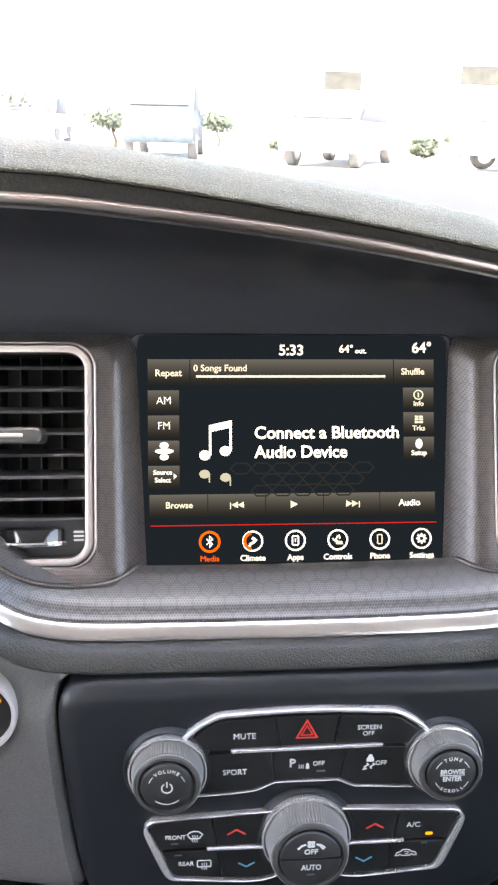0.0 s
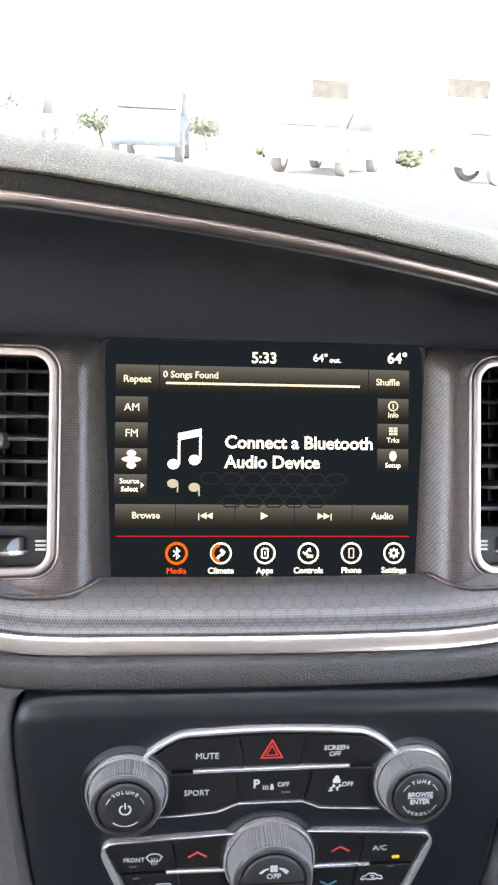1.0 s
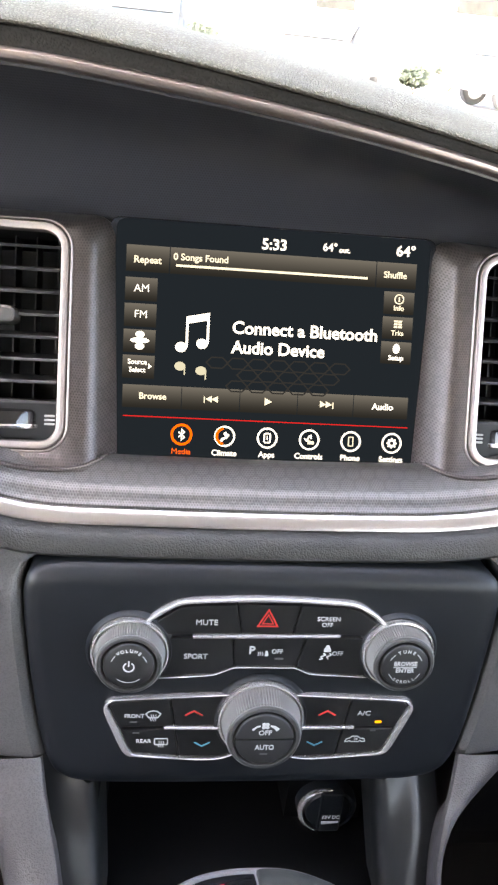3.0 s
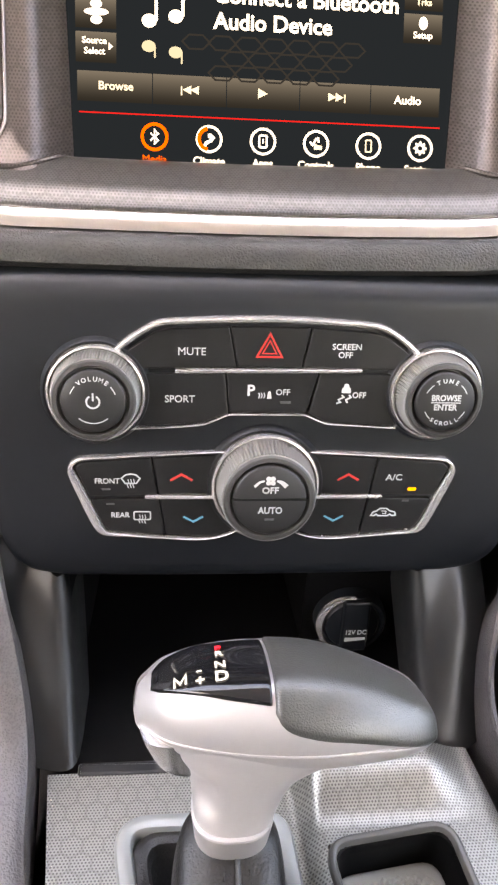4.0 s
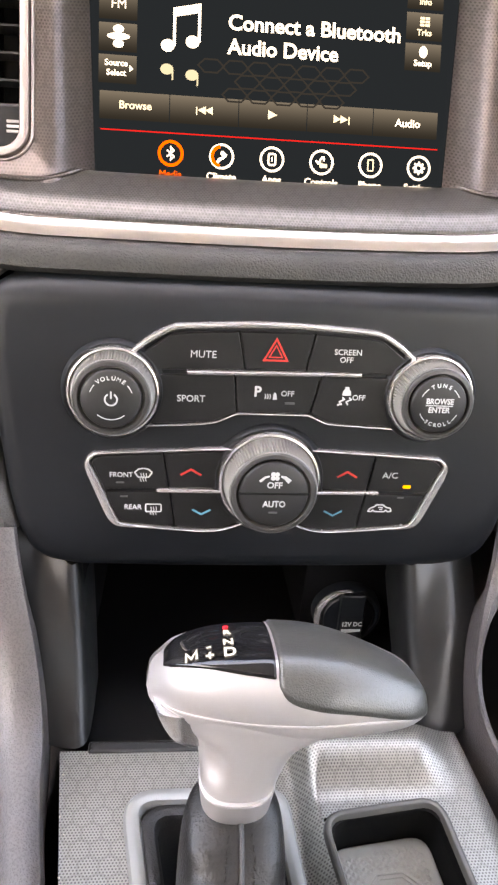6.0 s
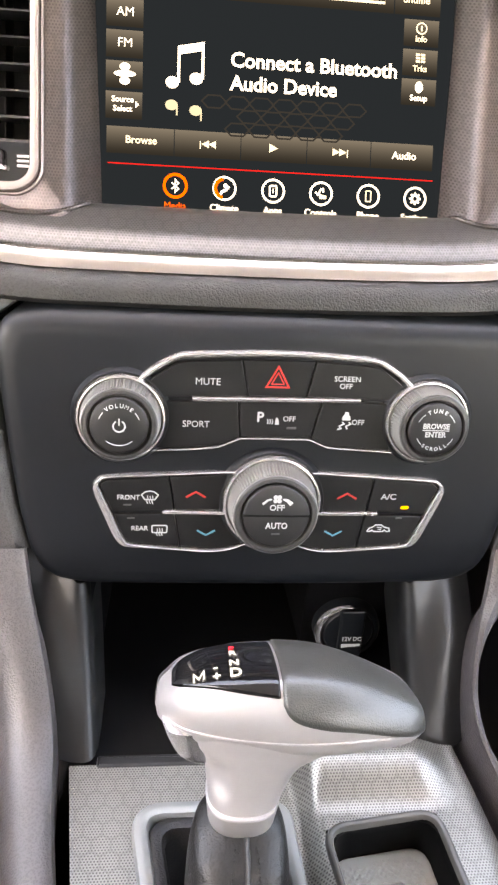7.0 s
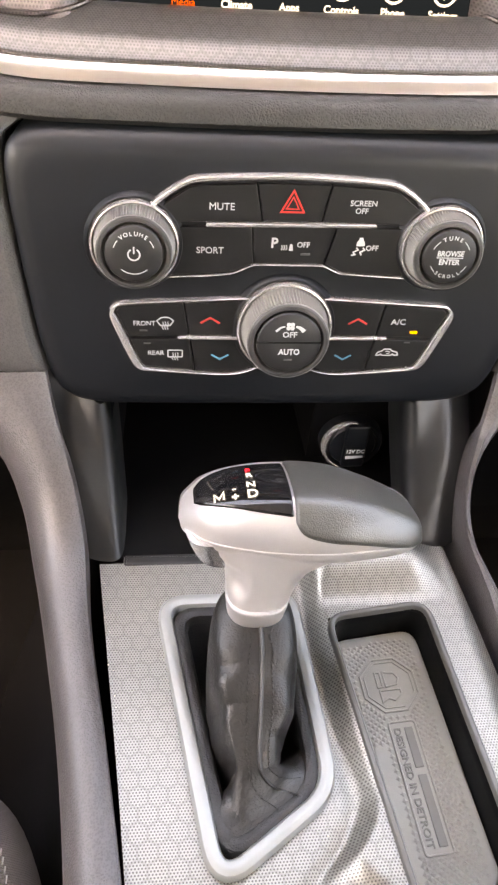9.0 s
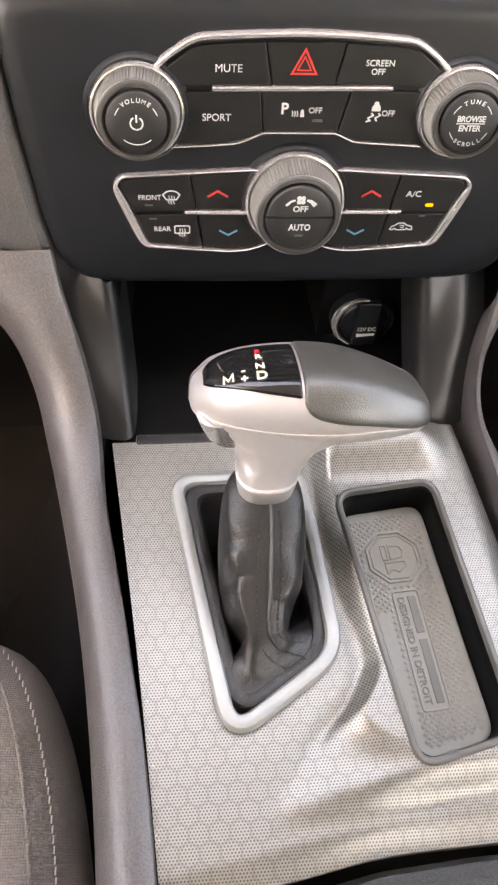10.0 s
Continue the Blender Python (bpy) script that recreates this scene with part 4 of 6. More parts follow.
letters("legend", "ENTER", PF, TUNE[0], TUNE[1] - 0.0022, 0.0036, z, LEGEND, cap, "CENTER", 0.0001, 0.0100)
arc_text("SCROLL", *TUNE, 0.0092, 235, 305, 0.0024, z, cap)
for a in ((155, 128), (52, 25), (205, 228), (312, 335)):
    arc_mark(*TUNE, 0.0094, *a, 0.0004, z, cap)
cap = knob(*FAN, 0.0236, 0.0158, 0.0180, "fan_knob")
z = 0.0184
part("split_line", ribbon([(FAN[0] - 0.0160, FAN[1] + 0.0006), (FAN[0] + 0.0160, FAN[1] + 0.0006)], 0.0011, PF, 0.0170, 0.01835, 0.0002), SHADOW_GAP, cap)
letters("legend", "OFF", PF, FAN[0], FAN[1] + 0.0048, 0.0040, z, LEGEND, cap, "CENTER", 0.0001, 0.0070)
letters("legend", "AUTO", PF, FAN[0] + 0.0003, FAN[1] - 0.0044, 0.0042, z, LEGEND, cap, "CENTER", 0.0001, 0.0104)
for a in (45, 135, 225, 315):
    mark(disc(FAN[0] + 0.0013 * math.cos(radians(a)), FAN[1] + 0.0092 + 0.0013 * math.sin(radians(a)), 0.0011, 12), cap, z=z)
for s in (-1, 1):
    mark([(FAN[0] + s * x, FAN[1] + y) for x, y in ((0.0026, 0.0092), (0.0046, 0.0086), (0.0068, 0.0066))], cap, None, [0.0008, 0.0016, 0.0022] if s > 0 else [0.0008, 0.0010, 0.0012], z=z)
mark(rect(FAN[0] - 0.0020, FAN[0] + 0.0020, FAN[1] - 0.0090, FAN[1] - 0.0080), cap, LEGEND_DIM, z=z)

# ---- start button, beside the panel ----
BF = frame_of((-0.1695, 0.3590, 0.870), 0.207)
start = anchor("start_button", BF @ Vector((0, 0, -0.01)), "round black engine start button with a silver ring", "start button")
part("button_ring", lathe([(0.0170, -0.012), (0.0212, -0.012), (0.0212, 0.002), (0.0206, 0.0042), (0.0192, 0.0042), (0.0183, 0.002), (0.0183, -0.012)], BF, 0, 0, 64), SATIN, start, "satin silver ring")
part("button_face", lathe([(0.0184, -0.010), (0.0181, 0.0006), (0.0166, 0.0014), (0.006, 0.0016)], BF, 0, 0, 48), BUTTON_BLACK, start)
part("button_lamp", prism(rounded([(0.0085, 0.0046), (0.0128, 0.0058), (0.0138, 0.0074), (0.0098, 0.0124), (0.0068, 0.0142), (0.0054, 0.0100)], 0.0006, 2), BF, 0.0005, 0.0022, 0.0002), AMBER, start, "orange lamp")

# ---- cubby, outlet and console ----
cubby = anchor("storage_cubby", (0, 0.33, 0.68), "open black storage cubby below the control panel", "cubby")
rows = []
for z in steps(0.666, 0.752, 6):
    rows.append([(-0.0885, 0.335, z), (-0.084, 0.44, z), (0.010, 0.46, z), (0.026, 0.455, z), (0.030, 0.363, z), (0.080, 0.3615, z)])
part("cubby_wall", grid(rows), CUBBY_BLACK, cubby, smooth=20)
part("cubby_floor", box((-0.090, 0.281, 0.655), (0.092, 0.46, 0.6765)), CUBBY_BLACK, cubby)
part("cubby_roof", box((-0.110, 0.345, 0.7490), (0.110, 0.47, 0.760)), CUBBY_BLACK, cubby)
part("front_lip", box((-0.083, 0.2775, 0.664), (0.094, 0.2845, 0.6835), bevel=0.0015), TRIM_GREY, cubby, "dark grey lip")
for side, x_low, x_top in ((-1, 0.0822, 0.0890), (1, 0.0775, 0.0730)):
    rows = []
    for t in steps(0, 1, 18):
        y0 = 0.2810 + 0.0535 * t + 0.004 * math.sin(math.pi * t)
        x0 = x_low + (x_top - x_low) * t
        row = [(0.0, 0.045), (0.0002, 0.020), (0.0008, 0.0085), (0.0018, 0.0042), (0.0032, 0.0018), (0.0050, 0.0006)] + [(dx, 0.016 * ((dx - 0.007) / 0.031) ** 2) for dx in steps(0.007, 0.040, 20)]
        rows.append([(side * (x0 + dx), y0 + dy + 0.020 * ease(0.4, 1, t) * ease(0.004, 0.028, dx), 0.682 + (0.067 + 0.027 * ease(0.004, 0.028, dx)) * t) for dx, dy in row])
    part("side_trim", grid(rows), TRIM_GREY, cubby, "smooth dark grey curved trim")
OF = frame_of((0.0552, 0.3590, 0.6960), 0.10)
outlet = anchor("power_outlet", OF @ Vector((0, -0.02, -0.01)), "round twelve volt power outlet with a black flip cap", "power outlet")
part("outlet_ring", lathe([(0.0150, -0.004), (0.0196, -0.004), (0.0194, 0.004), (0.0178, 0.0065), (0.0160, 0.0065), (0.0150, 0.004)], OF, 0, 0, 56), PANEL_BLACK, outlet, "black ring")
# glint on the dark ring's left side, built as a tapering silver crescent
arc_pts = [(0.0178 * math.cos(radians(q)), 0.0178 * math.sin(radians(q))) for q in steps(88, 248, 28)]
part("ring_glint", ribbon(arc_pts, [0.0006 + 0.0026 * math.sin(math.pi * t) ** 0.7 for t in steps(0.02, 0.98, 28)], OF, 0.004, 0.0074, 0.0008), TRIM_SILVER, outlet, "silver crescent standing in for the glint on the outlet ring")
part("outlet_cap", lathe([(0.0152, -0.002), (0.0150, 0.0055), (0.0140, 0.0068), (0.006, 0.0072)], OF, 0, 0, 48), PANEL_BLACK, outlet)
flap = part("cap_flap", prism(rounded(rect(-0.0060, 0.0085, -0.0150, 0.0175), 0.002, 3), OF, 0.004, 0.0098, 0.0012), PANEL_BLACK, outlet)
letters("legend", "12V DC", OF, 0.0016, -0.0020, 0.0040, 0.0100, LEGEND, flap, "CENTER", 0.00012, 0.0112)
part("symbol", ribbon([(-0.0040, -0.0068), (0.0070, -0.0062)], [0.0026, 0.0016], OF, 0.0097, 0.0100, 0.00005), LEGEND, flap)

console = anchor("centre_console", (0, 0.17, 0.62), "silver perforated centre console between the front seats", "console")
left_edge = smooth_curve([(0.0, -0.0680), (0.0669, -0.0729), (0.155, -0.0813), (0.2788, -0.0960)])
right_edge = smooth_curve([(0.0, 0.118), (0.14, 0.112), (0.2162, 0.1045), (0.2797, 0.0950)])
rear_edge = smooth_curve([(-0.10, 0.052), (-0.0136, 0.0626), (0.0243, 0.0685), (0.0682, 0.0705), (0.12, 0.0705)])
BOOT_CORNERS = ccw([(-0.0672, 0.2562), (-0.0435, 0.1116), (0.0165, 0.1512), (0.0090, 0.2562)])


def boot_loop(d):
    return rounded([tuple(p) for p in offset(BOOT_CORNERS, d)], [0.013, 0.016, 0.014, 0.009] if ccw(BOOT_CORNERS)[0] == (-0.0672, 0.2562) else [0.009, 0.014, 0.016, 0.013], 7)


TRAY = ccw([(0.0205, 0.2380), (0.0770, 0.2445), (0.0890, 0.1105), (0.0388, 0.0982)])


def inside(pts, x, y):
    hit = False
    for (x0, y0), (x1, y1) in zip(pts, pts[1:] + pts[:1]):
        if (y0 > y) != (y1 > y) and x < (x1 - x0) * (y - y0) / (y1 - y0) + x0:
            hit = not hit
    return hit


def edge_distance(pts, x, y):
    best = 9.0
    for (x0, y0), (x1, y1) in zip(pts, pts[1:] + pts[:1]):
        dx, dy = x1 - x0, y1 - y0
        t = min(1, max(0, ((x - x0) * dx + (y - y0) * dy) / (dx * dx + dy * dy)))
        best = min(best, math.hypot(x - x0 - t * dx, y - y0 - t * dy))
    return best


crease_line = smooth_curve([(0.060, -0.060), (0.090, -0.032), (0.1036, -0.0141), (0.1180, 0.0010), (0.1325, 0.0147), (0.1475, 0.0223), (0.165, 0.0205), (0.181, 0.0172), (0.220, 0.0135), (0.256, 0.0110), (0.30, 0.006)])


def top_height(x, y):
    """Height of the console's top: a flat shifter field, a swelling round the tray, a crease between them."""
    z = 0.6825
    d = x - crease_line(y)
    right = ease(0.0005, 0.0105 + 0.06 * (1 - ease(0.096, 0.128, y)), d)
    yb = 0.0785 + 0.105 * max(x, -0.03)
    z += (0.0085 + 0.0030 * ease(0.0, 0.06, x)) * right * ease(yb + 0.001, yb + 0.018, y) - 0.0030 * ease(0.0, 0.06, x) * right
    z += 0.0006 * math.exp(-((y - yb) / 0.0045) ** 2) * ease(-0.045, 0.0, x)
    z -= 0.0014 * math.exp(-((d + 0.001) / 0.0040) ** 2) * ease(0.103, 0.130, y)
    z += 0.0095 * ease(0.2435, 0.2690, y) * (1 - 0.3 * ease(0.271, 0.280, y)) * ease(0.0, 0.016, d) * (1 - ease(0.070, 0.092, x))
    z -= 0.004 * (1 - ease(0.0, 0.012, y - rear_edge(x)))
    z -= 0.010 * ease(0.092, 0.112, x)
    return z


bm = bmesh.new()
NU, NV = 160, 180
boot_hole, tray_hole = boot_loop(0.003), [tuple(p) for p in offset(TRAY, 0.002)]
vs = {}
for j in range(NV + 1):
    for i in range(NU + 1):
        u, v = i / NU, j / NV
        yy = 0.2792 + (0.0 - 0.2792) * v
        xx = left_edge(yy) + (right_edge(yy) - left_edge(yy)) * u
        yr = rear_edge(xx)
        yy = 0.2792 + (yr - 0.2792) * v
        xx = left_edge(yy) + (right_edge(yy) - left_edge(yy)) * u
        vs[i, j] = (xx, yy)
live = {}
for j in range(NV):
    for i in range(NU):
        q = [(i, j), (i, j + 1), (i + 1, j + 1), (i + 1, j)]
        cx, cy = sum(vs[p][0] for p in q) / 4, sum(vs[p][1] for p in q) / 4
        if inside(boot_hole, cx, cy) or inside(tray_hole, cx, cy):
            continue
        for p in q:
            if p not in live:
                x, y = vs[p]
                live[p] = bm.verts.new((x, y, top_height(x, y)))
        bm.faces.new([live[p] for p in q])
rim = [e for e in bm.edges if len(e.link_faces) == 1]
got = bmesh.ops.extrude_edge_only(bm, edges=rim)
for v in got["geom"]:
    if isinstance(v, bmesh.types.BMVert):
        v.co.z -= 0.012
part("top_plate", bm, SILVER_PITS, console, "silver perforated top plate with a honeycomb pattern", 60)
WORLD = Matrix.Identity(4)
bm = ribbon(boot_loop(0.0042), 0.0076, Matrix.Translation((0, 0, 0.684)), -0.006, 0.0042, 0.0022, True)
part("boot_ring", bm, RING_SILVER, console, "satin silver ring round the boot")
TRAY_CORNERS = ccw([(0.0200, 0.2380), (0.0772, 0.2450), (0.0895, 0.1100), (0.0386, 0.0977)])


def tray_loop(d, r=0.0105):
    return rounded([tuple(p) for p in offset(TRAY_CORNERS, d)], r, 6)


part("tray_rim", ribbon(tray_loop(0.0016), 0.0036, Matrix.Translation((0, 0, 0.6910)), -0.008, 0.0020, 0.0016, True), RIM_GREY, console, "grey tray rim")
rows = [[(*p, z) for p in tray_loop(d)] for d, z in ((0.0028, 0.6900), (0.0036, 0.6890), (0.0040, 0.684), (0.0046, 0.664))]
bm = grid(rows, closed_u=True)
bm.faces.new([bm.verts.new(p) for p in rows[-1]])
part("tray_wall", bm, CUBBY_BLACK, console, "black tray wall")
part("console_body", box((-0.068, 0.02, 0.30), (0.100, 0.279, 0.600)), TRIM_GREY, console)
part("rear_bin", prism(rounded([(-0.075, -0.30), (0.118, -0.30), (0.118, 0.068), (0.06, 0.0665), (0.02, 0.0640), (-0.02, 0.0570), (-0.072, 0.0460)], 0.003, 2), WORLD, 0.40, 0.676, 0.008), ROLL_LEATHER, console, "black grained console bin behind the shifter")

mat = anchor("tray_mat", (0.05, 0.17, 0.664), "grey rubber mat with an embossed diamond pattern in the tray", "rubber mat")
MAT = tray_loop(0.0050, 0.0095)
part("mat_sheet", prism(MAT, WORLD, 0.6645, 0.6715, 0.0014), RUBBER, mat)
AX, AY = Vector((0.0540, 0.235)), Vector((0.0622, 0.120))
along = (AY - AX).normalized()
MF = Matrix.Translation((0, 0, 0.6715)) @ Matrix(((-along.y, -along.x, 0, 0.0525), (along.x, -along.y, 0, 0.2077), (0, 0, 1, 0), (0, 0, 0, 1)))
bm = bmesh.new()
for i in range(-12, 13):
    for j in range(-90, 32):
        x, y = i * 0.0034 + (0.0017 if j % 2 else 0), j * 0.0017
        w = MF @ Vector((x, y, 0))
        if not inside(MAT, w.x, w.y) or edge_distance(MAT, w.x, w.y) < 0.005 or (x < -0.009 and y < -0.03):
            continue
        if math.hypot(x, y) < 0.0165 or (-0.0070 < x < 0.0080 and -0.0812 < y < -0.0185):
            continue
        base = [MF @ Vector((x + dx * 0.0016, y + dy * 0.0016, 0)) for dx, dy in ((1, 0), (0, 1), (-1, 0), (0, -1))]
        topv = bm.verts.new(MF @ Vector((x, y, 0.0006)))
        ring4 = [bm.verts.new(p) for p in base]
        for k in range(4):
            bm.faces.new((ring4[k], ring4[(k + 1) % 4], topv))
tagged(part("diamond_pattern", bm, RUBBER, mat, "small raised diamonds"), kind="stuff")
octo = [(0.0152 * math.cos(radians(22.5 + 45 * k)), 0.0152 * math.sin(radians(22.5 + 45 * k))) for k in range(8)]
part("emblem_frame", ribbon(octo, 0.0010, MF, -0.0005, 0.0009, 0.0003, True), RUBBER, mat)
part("emblem_frame", ribbon([(x * 0.86, y * 0.86) for x, y in octo], 0.0006, MF, -0.0005, 0.0007, 0.0002, True), RUBBER, mat)
for pts in ([(-0.0060, 0.0070), (-0.0060, -0.0010), (-0.0035, -0.0010), (-0.0035, 0.0070)], [(-0.0018, 0.0070), (0.0040, 0.0060), (0.0056, 0.0030), (0.0040, -0.0002), (-0.0018, -0.0010)], [(-0.0055, -0.0028), (0.0052, -0.0028), (0.0052, -0.0052), (0.0010, -0.0085), (-0.0020, -0.0070), (-0.0055, -0.0090)]):
    part("emblem_shape", ribbon(pts, 0.0008, MF, -0.0005, 0.0008, 0.0002, True), RUBBER, mat)
part("plate_frame", ribbon(rounded(rect(-0.0062, 0.0072, -0.0800, -0.0195), 0.0016, 2), 0.0010, MF, -0.0005, 0.0009, 0.0003, True), RUBBER, mat)
for t0, t1 in ((0.0, 0.36), (0.42, 1.0)):
    part("embossed_bar", prism(rounded(rect(0.0011, 0.0053, -0.0225 - 0.0545 * t1, -0.0225 - 0.0545 * t0), 0.0004, 2), MF, -0.0004, 0.0005, 0.0002), RUBBER_MARK, mat)
letters("embossed_text", "DESIGNED IN DETROIT", MF @ pose(-0.0028, -0.0498, 0, 0, 0, -90), 0, 0, 0.0046, 0.0003, RUBBER_MARK, mat, "CENTER", 0.0001, 0.0545, thick=0.0003)

# side bolsters of the console, which rise to the dashboard
for side in (-1, 1):
    rows = []
    ys = smooth_curve([(0, 0.3340), (0.10, 0.3240), (0.22, 0.3110), (0.34, 0.2940), (0.44, 0.2740), (0.56, 0.2400), (0.72, 0.1700), (0.86, 0.0900), (1, -0.05)])
    zs = smooth_curve([(0, 0.7728), (0.10, 0.7570), (0.22, 0.7390), (0.34, 0.7180), (0.44, 0.7040), (0.56, 0.6960), (0.72, 0.6900), (0.86, 0.6880), (1, 0.6860)])
    wi = smooth_curve([(0, 0.1190), (0.10, 0.1160), (0.22, 0.1110), (0.34, 0.1052), (0.44, 0.1012), (0.56, 0.0980), (0.72, 0.0862), (0.86, 0.0755), (1, 0.066)])
    wo = smooth_curve([(0, 0.200), (0.10, 0.175), (0.22, 0.152), (0.34, 0.139), (0.44, 0.132), (0.56, 0.1232), (0.72, 0.1100), (0.86, 0.1010), (1, 0.092)])
    extra = smooth_curve([(0, 0), (0.35, 0.0), (0.56, 0.012), (0.8, 0.028), (1, 0.034)])
    for t in steps(0, 1, 64):
        y, z, a, b = ys(t), zs(t), wi(t), wo(t)
        e = extra(t) if side > 0 else 0
        d = Vector((0, ys(min(1, t + 0.01)) - ys(max(0, t - 0.01)), zs(min(1, t + 0.01)) - zs(max(0, t - 0.01)))).normalized()
        up = Vector((0, d.z, -d.y))
        if side > 0:
            b -= 0.030 * (1 - ease(0.35, 0.75, t))
        w = b - a
        deep = 0.010 + 0.050 * ease(0.12, 0.42, t)
        sec = [(a + 0.004, -deep), (a + 0.0005, -deep * 0.4), (a, -0.004), (a + 0.0008, -0.0010), (a + 0.003, 0.0002), (a + 0.25 * w, 0.0015), (a + 0.5 * w, 0.0005), (a + 0.75 * w, -0.004), (a + 0.93 * w, -0.012), (b, -0.022), (b - 0.001, -0.060), (b - 0.004, -0.14)]
        rows.append([Vector((side * (x + e), y, z)) + up * dz for x, dz in sec])
    part("side_bolster", grid(rows), BOLSTER_LEATHER, console, "grained dark grey side bolster")

# ---- gear lever ----
lever = anchor("gear_lever", (-0.02, 0.19, 0.69), "automatic gear lever with a silver and black leather handle", "gear lever")
top = smooth_curve([(-0.0545, 0.7735), (-0.0535, 0.7812), (-0.050, 0.7868), (-0.044, 0.7932), (-0.034, 0.7978), (-0.020, 0.7995), (-0.005, 0.7995), (0.010, 0.7980), (0.025, 0.7935), (0.038, 0.7872), (0.046, 0.7822), (0.0485, 0.7790), (0.0495, 0.7755)])
low = smooth_curve([(-0.0545, 0.7700), (-0.0535, 0.7670), (-0.050, 0.7650), (-0.040, 0.7620), (-0.020, 0.7620), (0.0, 0.7625), (0.020, 0.7645), (0.038, 0.7668), (0.0495, 0.7695)])
near = smooth_curve([(-0.0545, 0.2420), (-0.0535, 0.2350), (-0.050, 0.2300), (-0.044, 0.2240), (-0.030, 0.2180), (-0.010, 0.2140), (0.010, 0.2120), (0.028, 0.2140), (0.040, 0.2168), (0.046, 0.2202), (0.0485, 0.2236), (0.0495, 0.2290)])
far = smooth_curve([(-0.0545, 0.2460), (-0.0535, 0.2518), (-0.050, 0.2560), (-0.044, 0.2610), (-0.030, 0.2650), (-0.010, 0.2665), (0.010, 0.2650), (0.028, 0.2590), (0.040, 0.2530), (0.046, 0.2485), (0.0485, 0.2430), (0.0495, 0.2350)])


def head_point(x, a, grow=0.0):
    """A point of the handle's skin: a is the angle in the cross-section, 0 to the near side, 90 up."""
    yc, ry = (near(x) + far(x)) / 2, (far(x) - near(x)) / 2
    part_z = low(x) + (top(x) - low(x)) * 0.42
    c, s = -math.cos(a), math.sin(a)
    cc = math.copysign(abs(c) ** 0.80, c)
    ss = math.copysign(abs(s) ** 0.92, s)
    rz = (top(x) - part_z) if s > 0 else (part_z - low(x))
    y = yc + (ry + grow) * cc
    return Vector((x, y, part_z + (rz + grow) * ss - (0.36 * max(0.0, y - 0.226) * max(0.0, s) ** 0.5 if s > 0 else 0.0)))


HX = [-0.0545, -0.0543, -0.0540, -0.0535, -0.0529, -0.0522, -0.0514, -0.0504] + steps(-0.049, 0.044, 48) + [0.046, 0.0475, 0.0485, 0.0493, 0.0495]
part("handle_body", grid([[head_point(x, 2 * math.pi * k / 48, -0.0004) for k in range(48)] for x in HX], closed_u=True, cap=True), SATIN, lever, "satin silver handle body", 60)


def shell(x0, x1, a0, a1, grow, n=40, m=28):
    """A cover over part of the handle with rounded, turned-in edges."""
    rows = []
    for x in [x0, x0 + 0.0004, x0 + 0.001] + steps(x0 + 0.002, x1 - 0.002, n) + [x1 - 0.001, x1 - 0.0004, x1]:
        e = min(1, min(x - x0, x1 - x) / 0.0012)
        row = []
        lo, hi = a0(x), a1(x)
        for k, a in enumerate(steps(lo, hi, m)):
            q = min(1, min(k, m - 1 - k) / 2)
            g = -0.0012 + (grow + 0.0012) * math.sqrt(max(0, min(e, q) * (2 - min(e, q))))
            row.append(head_point(x, a, g))
        rows.append(row)
    return grid(rows)


lo_leather = smooth_curve([(-0.0090, radians(44)), (-0.0055, radians(28)), (0.004, radians(20)), (0.0183, radians(17)), (0.035, radians(10)), (0.05, radians(2))])
part("leather_cover", shell(-0.0085, 0.0490, lo_leather, lambda x: math.pi - lo_leather(x), 0.0012), KNOB_LEATHER, lever, "dark grey leather palm rest", 70)
lo_plate = smooth_curve([(-0.050, radians(84)), (-0.0475, radians(70)), (-0.0445, radians(61)), (-0.037, radians(54)), (-0.025, radians(49)), (-0.0107, radians(46))])
part("indicator_plate", shell(-0.0485, -0.0090, lo_plate, lambda x: math.pi - lo_plate(x), 0.0005), GLOSS_BLACK, lever, "gloss black plate with gear letters", 70)
STEM = ((0.7436, -0.0336, -0.0055, 0.2085, 0.2340), (0.7500, -0.0343, -0.0030, 0.2105, 0.2380), (0.7560, -0.0352, 0.0005, 0.2120, 0.2420), (0.7620, -0.0372, 0.0065, 0.2132, 0.2470), (0.7670, -0.0400, 0.0175, 0.2140, 0.2520), (0.7710, -0.0425, 0.0290, 0.2146, 0.2560), (0.7750, -0.0440, 0.0370, 0.2150, 0.2580), (0.7780, -0.0445, 0.0400, 0.2158, 0.2585))
side_of = [smooth_curve([(row[0], row[k]) for row in STEM]) for k in (1, 2, 3, 4)]
stem = []
for z in steps(0.7436, 0.7780, 36):
    x0, x1, y0, y1 = (f(z) for f in side_of)
    row = []
    for a in steps(0, 2 * math.pi * 79 / 80, 80):
        c, q = math.cos(a), math.sin(a)
        p = Vector(((x0 + x1) / 2 + (x1 - x0) / 2 * math.copysign(abs(c) ** 0.8, c), (y0 + y1) / 2 + (y1 - y0) / 2 * math.copysign(abs(q) ** 0.8, q), z))
        # thumb hollow below the release button, at the near left edge
        dent = math.exp(-(abs((p.x + 0.0325) / 0.0060) ** 3 + abs((p.z - 0.7575) / 0.0068) ** 3)) * max(0.0, -q) ** 0.4
        row.append(p + Vector((0.0015, 0.0026, 0.0)) * dent)
    stem.append(row)
part("stem", grid(stem, closed_u=True, cap=True), SATIN, lever, "satin silver stem with a thumb hollow", 60)
rows = []
